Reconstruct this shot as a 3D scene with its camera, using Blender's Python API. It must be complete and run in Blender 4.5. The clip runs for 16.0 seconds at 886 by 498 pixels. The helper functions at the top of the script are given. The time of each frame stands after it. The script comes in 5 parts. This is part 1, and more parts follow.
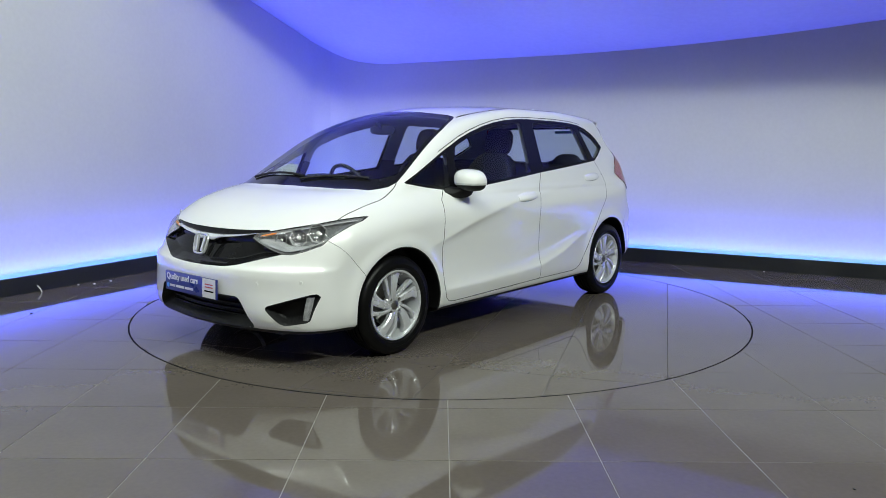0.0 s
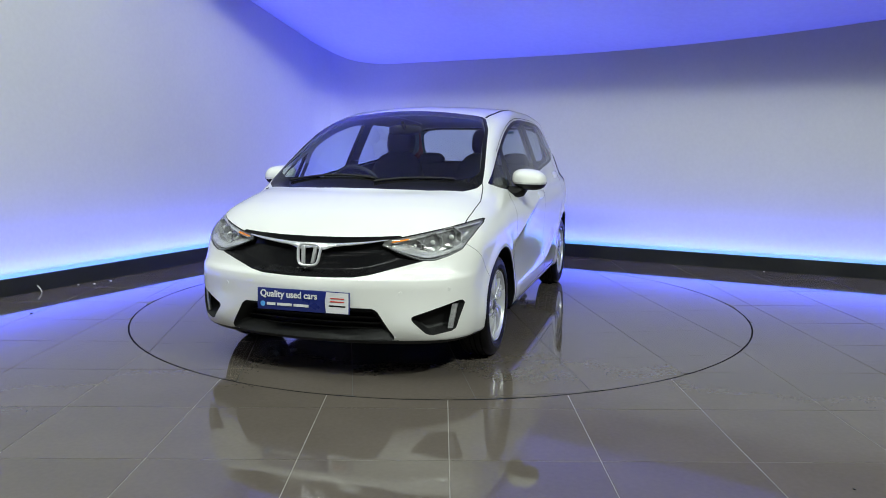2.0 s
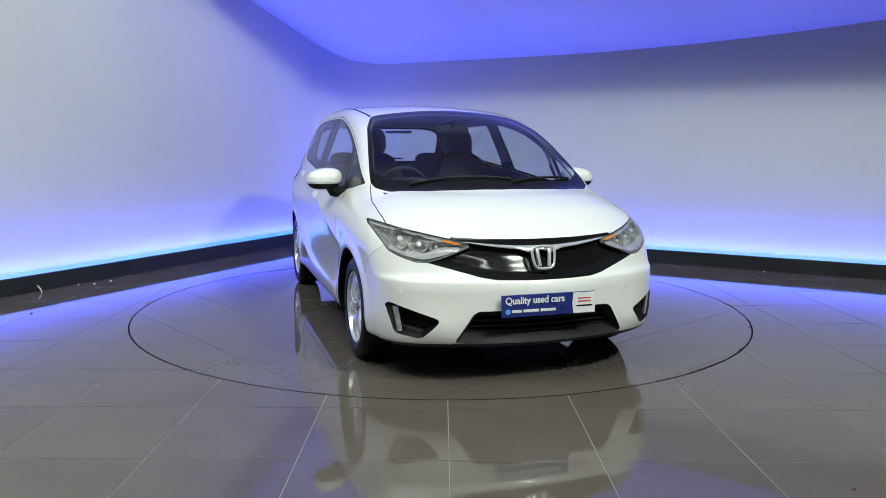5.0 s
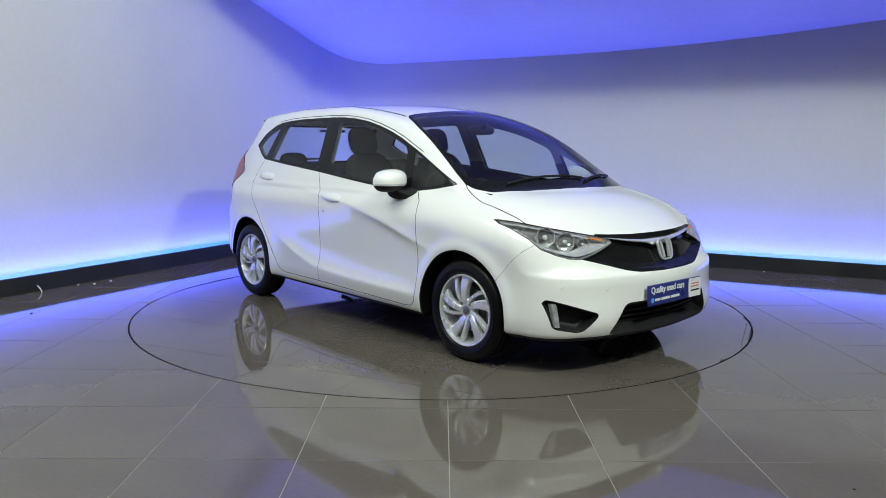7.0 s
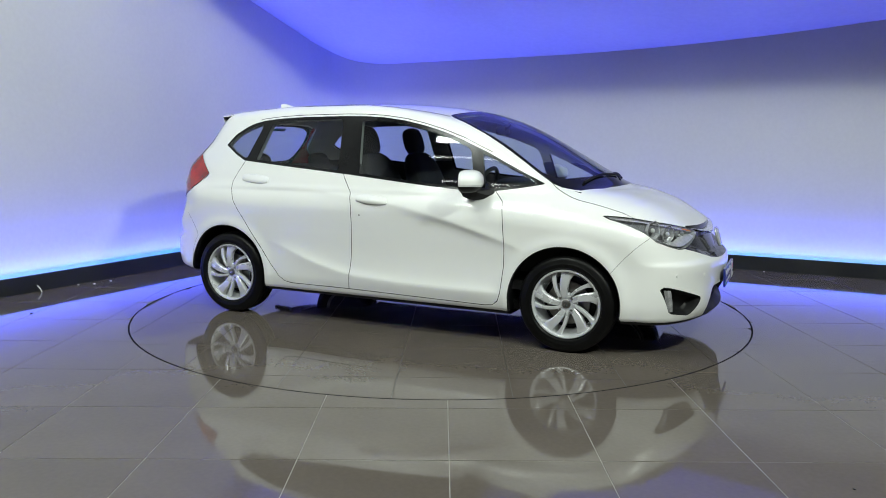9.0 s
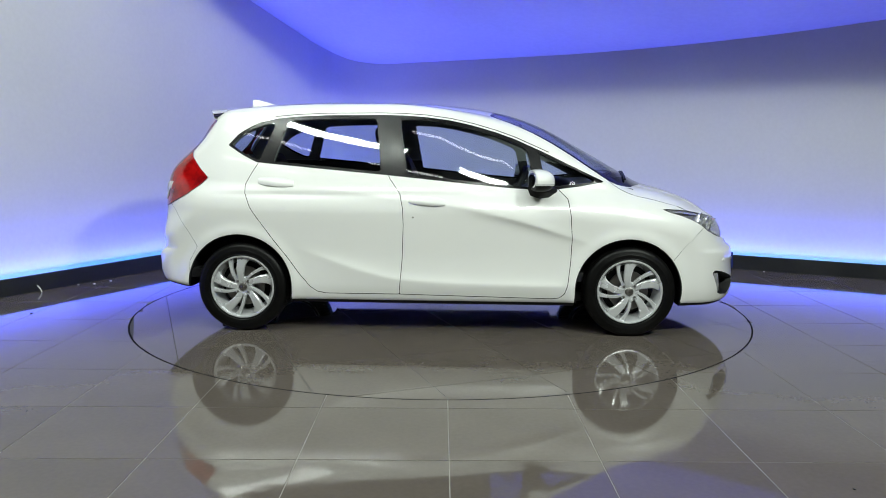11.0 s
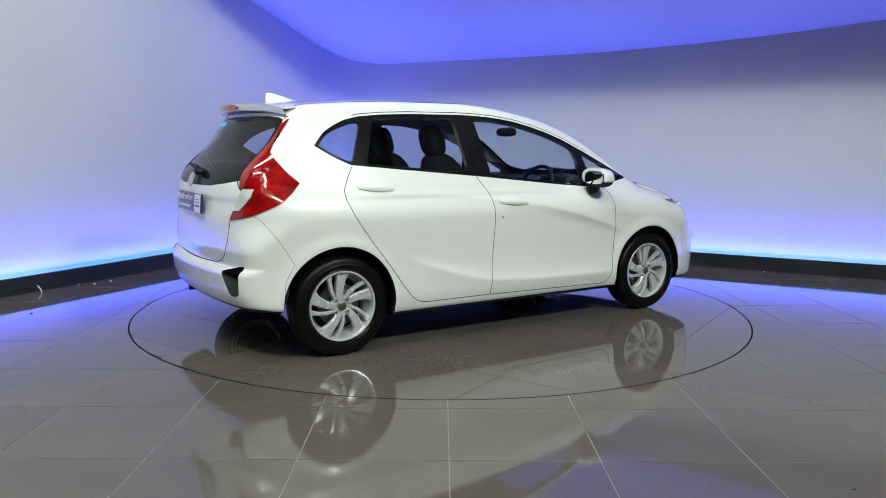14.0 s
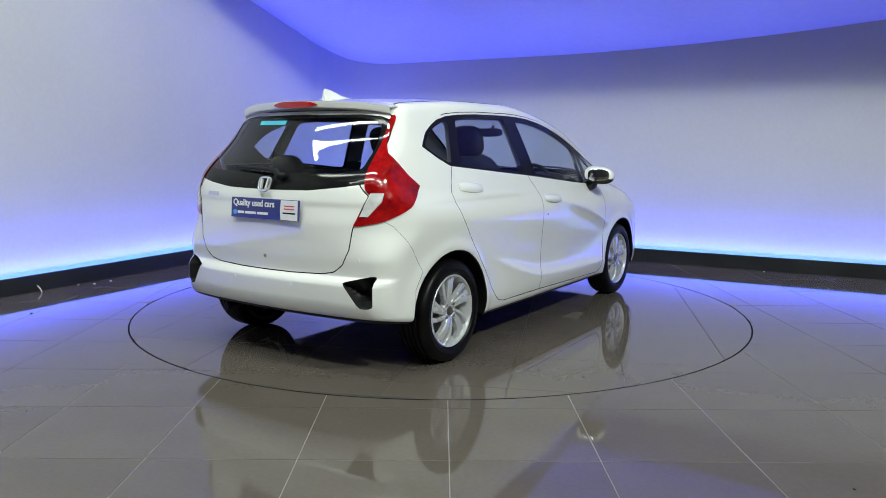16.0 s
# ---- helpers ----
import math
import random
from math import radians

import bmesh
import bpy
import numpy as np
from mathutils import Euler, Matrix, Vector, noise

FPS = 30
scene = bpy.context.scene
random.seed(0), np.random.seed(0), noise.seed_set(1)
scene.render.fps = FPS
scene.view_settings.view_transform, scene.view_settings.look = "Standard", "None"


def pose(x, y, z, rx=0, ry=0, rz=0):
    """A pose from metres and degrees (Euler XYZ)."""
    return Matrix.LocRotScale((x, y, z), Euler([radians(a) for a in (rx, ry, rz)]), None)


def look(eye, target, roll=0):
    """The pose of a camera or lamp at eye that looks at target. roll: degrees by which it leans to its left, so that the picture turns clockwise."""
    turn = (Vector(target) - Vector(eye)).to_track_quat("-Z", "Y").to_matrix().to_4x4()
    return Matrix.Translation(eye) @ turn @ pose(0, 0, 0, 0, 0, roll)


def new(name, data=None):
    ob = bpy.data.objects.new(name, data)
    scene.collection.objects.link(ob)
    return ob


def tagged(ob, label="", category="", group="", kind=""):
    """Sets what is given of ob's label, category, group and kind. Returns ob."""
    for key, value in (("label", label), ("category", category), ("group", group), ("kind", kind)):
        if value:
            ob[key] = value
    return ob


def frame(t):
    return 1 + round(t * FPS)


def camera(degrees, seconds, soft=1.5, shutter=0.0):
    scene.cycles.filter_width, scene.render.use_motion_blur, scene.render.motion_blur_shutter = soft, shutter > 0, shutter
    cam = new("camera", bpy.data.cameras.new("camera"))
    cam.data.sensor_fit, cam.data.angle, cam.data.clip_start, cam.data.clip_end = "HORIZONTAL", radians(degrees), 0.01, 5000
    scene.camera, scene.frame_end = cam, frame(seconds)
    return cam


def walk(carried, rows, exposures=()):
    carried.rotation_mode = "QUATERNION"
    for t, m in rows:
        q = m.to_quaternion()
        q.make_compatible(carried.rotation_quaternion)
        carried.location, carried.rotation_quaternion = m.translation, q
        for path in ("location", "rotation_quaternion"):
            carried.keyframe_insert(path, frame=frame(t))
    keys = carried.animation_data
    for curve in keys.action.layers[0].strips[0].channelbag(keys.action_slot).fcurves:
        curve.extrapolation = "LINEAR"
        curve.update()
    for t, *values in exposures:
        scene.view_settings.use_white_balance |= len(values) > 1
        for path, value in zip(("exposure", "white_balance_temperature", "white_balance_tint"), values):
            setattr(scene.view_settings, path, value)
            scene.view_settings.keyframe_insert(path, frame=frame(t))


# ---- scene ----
# ---- camera: stands still on a tripod ----
cam = camera(60.4, 16.0, soft=0.9)
EYE = Vector((0.0, -5.876, 1.237))
AIM = EYE + Vector((0.00225, 0.99089, -0.13464))
CAM_ROWS = [(0.0, look(EYE, AIM, 0.349)), (16.0, look(EYE, AIM, 0.349))]
walk(cam, CAM_ROWS, [(0.0, 0.0), (16.0, 0.0)])

# ---- plan: a stage corner, two white walls with a lit plinth, a sloping canopy over it ----
CORNER = Vector((-1.515, 4.409, 0.0))
ALONG_R = Vector((0.8821, -0.4711, 0.0))      # along the right-hand wall, away from the corner
ALONG_L = Vector((-0.4528, -0.8916, 0.0))     # along the left-hand wall, away from the corner
PLINTH_H = 0.142
CANOPY_SLOPE, CANOPY_DEPTH = 0.275, 4.1
TURNTABLE_R = 2.275
LEN_L, LEN_R = 9.0, 8.0


def stage(r, l, z=0.0):
    """A place given by metres along the two stage walls from their corner."""
    p = CORNER + ALONG_R * r + ALONG_L * l
    return Vector((p.x, p.y, z))


# ---- world and lights ----
world = bpy.data.worlds.new("hall_dusk")
scene.world = world
world.use_nodes = True
world.node_tree.nodes["Background"].inputs["Color"].default_value = (0.55, 0.62, 0.75, 1)
world.node_tree.nodes["Background"].inputs["Strength"].default_value = 0.02


def area_lamp(name, eye, target, sx, sy, watts, colour, roll=0):
    lamp = bpy.data.lights.new(name, "AREA")
    lamp.shape, lamp.size, lamp.size_y = "RECTANGLE", sx, sy
    lamp.energy, lamp.color = watts, colour
    ob = new(name, lamp)
    ob.matrix_world = look(eye, target, roll)
    return ob


def lamp_along(name, a, b, width, facing, watts, colour):
    """A long strip lamp from a to b that shines towards facing."""
    x = (b - a).normalized()
    z = -Vector(facing).normalized()
    z = (z - x * z.dot(x)).normalized()
    y = z.cross(x)
    lamp = bpy.data.lights.new(name, "AREA")
    lamp.shape, lamp.size, lamp.size_y = "RECTANGLE", (b - a).length, width
    lamp.energy, lamp.color = watts, colour
    ob = new(name, lamp)
    m = Matrix((x, y, z)).transposed().to_4x4()
    m.translation = (a + b) / 2
    ob.matrix_world = m
    return ob


WHITE = (0.90, 1.0, 0.91)
BLUE = (0.062, 0.060, 1.0)
# strip lamps of the plinth, shining up the walls
lamp_along("plinth_lamp", stage(0.35, 0.075, 0.12), stage(LEN_R, 0.075, 0.12), 0.03, ALONG_L * 0.45 + Vector((0, 0, 1)), 118, BLUE)
lamp_along("plinth_lamp", stage(0.075, 0.35, 0.12), stage(0.075, LEN_L, 0.12), 0.03, ALONG_R * 0.45 + Vector((0, 0, 1)), 150, BLUE)
# added unseen lamp rows for hall tubes; light passes under the canopy's front edge
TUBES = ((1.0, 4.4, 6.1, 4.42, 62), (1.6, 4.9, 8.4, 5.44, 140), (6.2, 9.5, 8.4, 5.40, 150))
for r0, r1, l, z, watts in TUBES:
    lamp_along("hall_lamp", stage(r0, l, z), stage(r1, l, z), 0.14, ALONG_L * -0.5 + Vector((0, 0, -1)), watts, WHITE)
# unseen lamp added at right, placed by the car's wall shadow, aimed across turntable
SIDE_LAMP, SIDE_LAMP_AIM = stage(8.2, 5.9, 4.34), stage(0.0, 2.2, 0.9)
area_lamp("added_side_lamp", SIDE_LAMP, SIDE_LAMP_AIM, 0.4, 0.25, 195, WHITE)
# ---- materials ----
def mat(name, colour=(0.8, 0.8, 0.8), rough=0.5, metal=0.0, coat=0.0, spec=0.5):
    m = bpy.data.materials.new(name)
    m.use_nodes = True
    b = m.node_tree.nodes["Principled BSDF"]
    b.inputs["Base Color"].default_value = (*colour, 1)
    b.inputs["Roughness"].default_value = rough
    b.inputs["Metallic"].default_value = metal
    b.inputs["Coat Weight"].default_value = coat
    b.inputs["Coat Roughness"].default_value = 0.03
    b.inputs["Specular IOR Level"].default_value = spec
    return m


def grain(m, colours, scale=4.0, fine=60.0, rough=None, bump=0.0, bump_scale=None, random_tint=0.0):
    """Two scales of noise over the base colour (colours: dark and light), with roughness range and fine relief."""
    n, l = m.node_tree.nodes, m.node_tree.links
    b = n["Principled BSDF"]
    tc = n.new("ShaderNodeTexCoord")
    big, small = n.new("ShaderNodeTexNoise"), n.new("ShaderNodeTexNoise")
    for node, s in ((big, scale), (small, fine)):
        node.inputs["Scale"].default_value = s
        node.inputs["Detail"].default_value = 5
        l.new(tc.outputs["Object"], node.inputs["Vector"])
    add = n.new("ShaderNodeMath")
    add.operation = "MULTIPLY_ADD"
    add.inputs[1].default_value, add.inputs[2].default_value = 0.35, 0.0
    l.new(small.outputs["Fac"], add.inputs[0])
    tot = n.new("ShaderNodeMath")
    tot.operation = "MULTIPLY_ADD"
    tot.inputs[1].default_value = 0.65
    l.new(big.outputs["Fac"], tot.inputs[0])
    l.new(add.outputs[0], tot.inputs[2])
    fac = tot
    if random_tint:
        info = n.new("ShaderNodeObjectInfo")
        tint = n.new("ShaderNodeMath")
        tint.operation = "MULTIPLY_ADD"
        tint.inputs[1].default_value = random_tint
        l.new(info.outputs["Random"], tint.inputs[0])
        l.new(tot.outputs[0], tint.inputs[2])
        fac = tint
    ramp = n.new("ShaderNodeValToRGB")
    ramp.color_ramp.elements[0].position, ramp.color_ramp.elements[1].position = 0.3, 0.7 + random_tint
    ramp.color_ramp.elements[0].color = (*colours[0], 1)
    ramp.color_ramp.elements[1].color = (*colours[1], 1)
    l.new(fac.outputs[0], ramp.inputs["Fac"])
    l.new(ramp.outputs["Color"], b.inputs["Base Color"])
    if rough:
        r = n.new("ShaderNodeMapRange")
        r.inputs["To Min"].default_value, r.inputs["To Max"].default_value = rough
        r.inputs["From Min"].default_value, r.inputs["From Max"].default_value = 0.3, 0.7
        l.new(big.outputs["Fac"], r.inputs["Value"])
        l.new(r.outputs["Result"], b.inputs["Roughness"])
    if bump:
        bn = n.new("ShaderNodeBump")
        bn.inputs["Strength"].default_value, bn.inputs["Distance"].default_value = 0.5, bump
        src = small
        if bump_scale:
            src = n.new("ShaderNodeTexNoise")
            src.inputs["Scale"].default_value = bump_scale
            l.new(tc.outputs["Object"], src.inputs["Vector"])
        l.new(src.outputs["Fac"], bn.inputs["Height"])
        l.new(bn.outputs["Normal"], b.inputs["Normal"])
    return m


def glow(name, colour, strength):
    m = bpy.data.materials.new(name)
    m.use_nodes = True
    b = m.node_tree.nodes["Principled BSDF"]
    b.inputs["Base Color"].default_value = (*colour, 1)
    b.inputs["Emission Color"].default_value = (*colour, 1)
    b.inputs["Emission Strength"].default_value = strength
    return m


def pane_glass(name, tint, index=1.5):
    """Thin car glass: it lets tinted light through and mirrors by Fresnel."""
    m = bpy.data.materials.new(name)
    m.use_nodes = True
    n, l = m.node_tree.nodes, m.node_tree.links
    n.clear()
    out, mix = n.new("ShaderNodeOutputMaterial"), n.new("ShaderNodeMixShader")
    clear, gloss, edge = n.new("ShaderNodeBsdfTransparent"), n.new("ShaderNodeBsdfGlossy"), n.new("ShaderNodeLayerWeight")
    clear.inputs["Color"].default_value = (*tint, 1)
    gloss.inputs["Roughness"].default_value = 0.01
    # Schlick's law, the same from both sides of the pane
    edge.inputs["Blend"].default_value = 0.5
    bend, scale = n.new("ShaderNodeMath"), n.new("ShaderNodeMath")
    bend.operation, scale.operation = "POWER", "MULTIPLY_ADD"
    bend.inputs[1].default_value = 5.0
    base = ((index - 1) / (index + 1)) ** 2 * 1.3
    scale.inputs[1].default_value, scale.inputs[2].default_value = 1 - base, base
    l.new(edge.outputs["Facing"], bend.inputs[0])
    l.new(bend.outputs[0], scale.inputs[0])
    l.new(scale.outputs[0], mix.inputs[0])
    l.new(clear.outputs[0], mix.inputs[1])
    l.new(gloss.outputs[0], mix.inputs[2])
    l.new(mix.outputs[0], out.inputs["Surface"])
    return m


M_WALL = grain(mat("wall_paint", rough=0.75), ((0.58, 0.58, 0.58), (0.65, 0.65, 0.65)), 0.7, 30, (0.6, 0.8), 0.0006, 180)
M_CANOPY = grain(mat("canopy_paint", rough=0.6), ((0.64, 0.64, 0.66), (0.76, 0.76, 0.78)), 0.6, 20, (0.5, 0.65), 0.0005, 120)
M_PLINTH = grain(mat("plinth_board", rough=0.45), ((0.012, 0.013, 0.016), (0.026, 0.027, 0.03)), 2, 50, (0.35, 0.55), 0.0003, 200)
M_TILE = grain(mat("polished_tile", rough=0.1), ((0.093, 0.078, 0.066), (0.134, 0.114, 0.098)), 1.6, 45, (0.03, 0.075), 0.0, None, 0.12)
M_GROUT = grain(mat("pale_grout", rough=0.8), ((0.20, 0.19, 0.17), (0.32, 0.30, 0.27)), 3, 80)
M_GROUT_DARK = grain(mat("dark_grout", rough=0.7), ((0.035, 0.032, 0.03), (0.06, 0.056, 0.05)), 3, 80)
M_RIM_GAP = mat("turntable_gap", (0.008, 0.008, 0.009), 0.8, 0.0, 0.0, 0.05)
# tones of the unseen hall shell, chosen for bounce and reflections
M_HALL = grain(mat("unseen_hall_wall", rough=0.6), ((0.11, 0.112, 0.115), (0.17, 0.172, 0.175)), 0.8, 12, (0.5, 0.7))
M_ROOF = grain(mat("unseen_hall_roof", rough=0.6), ((0.03, 0.032, 0.035), (0.06, 0.062, 0.066)), 0.8, 12, (0.5, 0.7))
M_STRIP = glow("led_strip", (0.0, 0.55, 1.0), 8.0)
M_TUBE = glow("tube_light", (1.0, 0.98, 0.92), 9.0)
M_LITTER = grain(mat("paper_scrap", rough=0.8), ((0.6, 0.6, 0.58), (0.75, 0.75, 0.72)), 20, 90)
# ---- mesh helpers ----
def mesh_object(name, verts, faces, material, parent=None, smooth=False):
    me = bpy.data.meshes.new(name)
    me.from_pydata([tuple(v) for v in verts], [], [tuple(int(i) for i in f) for f in faces])
    me.materials.append(material)
    if smooth:
        me.shade_smooth()
    ob = new(name, me)
    ob.parent = parent
    return ob


def part(name, bm, material, parent, label="", smooth=True, angle=0.6):
    """Links a bmesh as one mesh object under a thing or a part."""
    me = bpy.data.meshes.new(name)
    bmesh.ops.recalc_face_normals(bm, faces=bm.faces)
    if smooth:
        for f in bm.faces:
            f.smooth = True
        for e in bm.edges:
            if len(e.link_faces) == 2 and e.calc_face_angle(0.0) > angle:
                e.smooth = False
    bm.to_mesh(me)
    bm.free()
    for m in (material if isinstance(material, (list, tuple)) else [material]):
        me.materials.append(m)
    ob = new(name, me)
    ob.parent = parent
    if label:
        tagged(ob, label)
    return ob


def add_box(bm, x0, x1, y0, y1, z0, z1, bevel=0.0, m=None):
    r = bmesh.ops.create_cube(bm, size=1.0)
    vs = r["verts"]
    for v in vs:
        v.co = Vector(((x0 + x1) / 2 + v.co.x * (x1 - x0), (y0 + y1) / 2 + v.co.y * (y1 - y0), (z0 + z1) / 2 + v.co.z * (z1 - z0)))
    if bevel:
        es = list({e for v in vs for e in v.link_edges})
        r = bmesh.ops.bevel(bm, geom=es, offset=bevel, segments=2, affect="EDGES", profile=0.6)
        vs = list({v for f in r["faces"] for v in f.verts} | {v for v in vs if v.is_valid})
    if m is not None:
        bmesh.ops.transform(bm, matrix=m, verts=vs)
    return vs


def add_tube(bm, pts, radius, sides=8, closed=False):
    """A round bar along a polyline."""
    pts = [Vector(p) for p in pts]
    rings = []
    n = len(pts)
    for i, p in enumerate(pts):
        a = pts[(i - 1) % n] if (closed or i) else p
        b = pts[(i + 1) % n] if (closed or i < n - 1) else p
        d = (b - a).normalized()
        u = d.cross(Vector((0, 0, 1)))
        if u.length < 0.05:
            u = d.cross(Vector((1, 0, 0)))
        u.normalize()
        w = d.cross(u)
        r = radius[i] if isinstance(radius, (list, tuple)) else radius
        rings.append([bm.verts.new(p + u * r * math.cos(k * 2 * math.pi / sides) + w * r * math.sin(k * 2 * math.pi / sides)) for k in range(sides)])
    for i in range(n if closed else n - 1):
        A, B = rings[i], rings[(i + 1) % n]
        for k in range(sides):
            bm.faces.new((A[k], A[(k + 1) % sides], B[(k + 1) % sides], B[k]))
    if not closed:
        bm.faces.new(rings[0])
        bm.faces.new(rings[-1][::-1])


def add_lathe(bm, profile, segs=48, m=None):
    """Turns (radius, y) pairs round the y axis."""
    rings = []
    for r, y in profile:
        rings.append([bm.verts.new((r * math.cos(k * 2 * math.pi / segs), y, r * math.sin(k * 2 * math.pi / segs))) for k in range(segs)])
    for A, B in zip(rings, rings[1:]):
        for k in range(segs):
            bm.faces.new((A[k], A[(k + 1) % segs], B[(k + 1) % segs], B[k]))
    if m is not None:
        bmesh.ops.transform(bm, matrix=m, verts=[v for r in rings for v in r])


def add_prism(bm, outline, a, b, m=None, bevel=0.0):
    """Extrudes an outline of (u, v) pairs from depth a to b along the third axis."""
    va = [bm.verts.new((u, v, a)) for u, v in outline]
    vb = [bm.verts.new((u, v, b)) for u, v in outline]
    fs = [bm.faces.new(va[::-1]), bm.faces.new(vb)]
    n = len(outline)
    for i in range(n):
        fs.append(bm.faces.new((va[i], va[(i + 1) % n], vb[(i + 1) % n], vb[i])))
    vs = va + vb
    if bevel:
        es = list({e for e in fs[1].edges})
        r = bmesh.ops.bevel(bm, geom=es, offset=bevel, segments=2, affect="EDGES", profile=0.6)
        vs = list({v for f in r["faces"] for v in f.verts} | {v for v in vs if v.is_valid})
    if m is not None:
        bmesh.ops.transform(bm, matrix=m, verts=vs)
    return vs


# ---- the stage walls: one white shell with a rounded corner ----
def wall_plan(offset, fillet=0.42, steps=10):
    """Plan line of the walls, moved into the room by offset; from far on the left to far on the right."""
    r = max(fillet - offset, 0.02)
    pts = [stage(offset, LEN_L)]
    c = stage(offset + r, offset + r)
    for i in range(steps + 1):
        a = math.pi / 2 * i / steps
        pts.append(c - ALONG_R * r * math.cos(a) - ALONG_L * r * math.sin(a))
    pts.append(stage(LEN_R, offset))
    return pts


def build_wall(name, label, pts_in, pts_out, height):
    bm = bmesh.new()
    rows = []
    for a, b in zip(pts_in, pts_out):
        rows.append([bm.verts.new((q.x, q.y, z)) for q, z in ((a, 0), (a, height), (b, height), (b, 0))])
    for A, B in zip(rows, rows[1:]):
        for k in range(4):
            bm.faces.new((A[k], A[(k + 1) % 4], B[(k + 1) % 4], B[k]))
    bm.faces.new(rows[0])
    bm.faces.new(rows[-1][::-1])
    return tagged(part(name, bm, M_WALL, None, "", True, 0.5), label, "wall", kind="structure")


inner, outer = wall_plan(0.0), wall_plan(-0.12, 0.42)
mid = 7
build_wall("wall_left", "smooth white plaster stage wall washed in blue light", inner[:mid], outer[:mid], 5.6)
build_wall("wall_right", "smooth white plaster stage wall under a sloping canopy", inner[mid - 1:], outer[mid - 1:], 3.4)


def canopy_edge(s):
    """Height at which the canopy meets the right-hand wall, s metres from the corner."""
    return 2.25 + 0.20 * max(0, 1 - s / 1.0) ** 2 + 0.014 * max(0, s - 2.9) ** 2


bm = bmesh.new()
NS, NT = 48, 24
low, top = {}, {}
for i in range(NS + 1):
    s = 0.004 + (LEN_R - 0.01) * i / NS
    for j in range(NT + 1):
        t = 0.004 + CANOPY_DEPTH * j / NT
        q = stage(s, t, canopy_edge(s) * (1 - j / NT) + 2.44 * (j / NT) + CANOPY_SLOPE * t)
        low[i, j] = bm.verts.new(q)
        top[i, j] = bm.verts.new(q + Vector((0, 0, 0.1)))
for i in range(NS):
    for j in range(NT):
        bm.faces.new([low[a] for a in ((i, j), (i + 1, j), (i + 1, j + 1), (i, j + 1))])
        bm.faces.new([top[a] for a in ((i, j), (i, j + 1), (i + 1, j + 1), (i + 1, j))])
rim = [(i, 0) for i in range(NS)] + [(NS, j) for j in range(NT)] + [(i, NT) for i in range(NS, 0, -1)] + [(0, j) for j in range(NT, 0, -1)]
for a, b in zip(rim, rim[1:] + rim[:1]):
    bm.faces.new((low[a], low[b], top[b], top[a]))
tagged(part("ceiling", bm, M_CANOPY, None), "sloping plastered canopy lit blue from below", "ceiling", kind="structure")

# ---- plinth boards with the light strip behind their lip ----
def build_plinth(name, a, b, inward):
    """A hollow board along a wall: front board, top lip, strip in the gap."""
    plinth = tagged(new(name), "matt black plinth board with a blue light strip behind its lip", "plinth", kind="structure")
    d = (b - a).normalized()
    for label, o0, o1, z0, z1, material in (("board", 0.10, 0.125, 0.0, PLINTH_H, M_PLINTH), ("light_strip", 0.06, 0.085, 0.085, 0.097, M_STRIP)):
        bm = bmesh.new()
        vs = []
        for q in (a, b):
            for o, z in ((o0, z0), (o1, z0), (o1, z1), (o0, z1)):
                vs.append(bm.verts.new(q + inward * o + Vector((0, 0, z))))
        for k in range(4):
            bm.faces.new((vs[k], vs[(k + 1) % 4], vs[4 + (k + 1) % 4], vs[4 + k]))
        bm.faces.new(vs[:4])
        bm.faces.new(vs[4:][::-1])
        part(label, bm, material, plinth)


build_plinth("baseboard_left", stage(0, 0.1), stage(0, LEN_L), ALONG_R)
build_plinth("baseboard_right", stage(0.126, 0), stage(LEN_R, 0), ALONG_L)

# ---- unseen hall shell added round the stage; its dark tone sets bounce and reflections ----
def build_slab(name, label, category, lo, hi, material):
    bm = bmesh.new()
    add_box(bm, lo[0], hi[0], lo[1], hi[1], lo[2], hi[2])
    return tagged(part(name, bm, material, None, "", False), label, category, kind="structure")


build_slab("wall_back", "unseen dark hall wall added behind the camera", "wall", (-9, -11.2, 0), (9, -11, 5.8), M_HALL)
build_slab("wall_east", "unseen dark hall wall added beside the stage", "wall", (8.6, -11, 0), (8.8, 6, 5.8), M_HALL)
build_slab("wall_west", "unseen dark hall wall added beside the stage", "wall", (-8.8, -11, 0), (-8.6, 6, 5.8), M_HALL)
build_slab("wall_far", "unseen dark hall wall added beyond the stage", "wall", (-9, 6, 0), (9, 6.2, 5.8), M_HALL)
build_slab("ceiling_hall", "unseen dark hall roof added overhead", "ceiling", (-9, -11.2, 5.8), (9, 6.2, 5.95), M_ROOF)


# ---- unlit dark housings added above the unseen lamp rows ----
def build_row_housing(a, b, name="row_housing", wide=0.16):
    light = tagged(new(name), "unlit black housing on hangers, added above an unseen lamp row", "light", "tube lights in the hall")
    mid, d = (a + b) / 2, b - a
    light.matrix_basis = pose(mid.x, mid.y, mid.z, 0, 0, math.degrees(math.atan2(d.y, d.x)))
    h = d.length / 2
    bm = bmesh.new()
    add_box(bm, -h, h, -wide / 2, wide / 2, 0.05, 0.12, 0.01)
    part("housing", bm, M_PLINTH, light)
    for x in (-h * 0.6, h * 0.6):
        bm = bmesh.new()
        add_tube(bm, [(x, 0, 0.08), (x, 0, 5.8 - mid.z)], 0.006, 6)
        part("hanger", bm, M_PLINTH, light)


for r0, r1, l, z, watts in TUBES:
    build_row_housing(stage(r0, l, z), stage(r1, l, z))


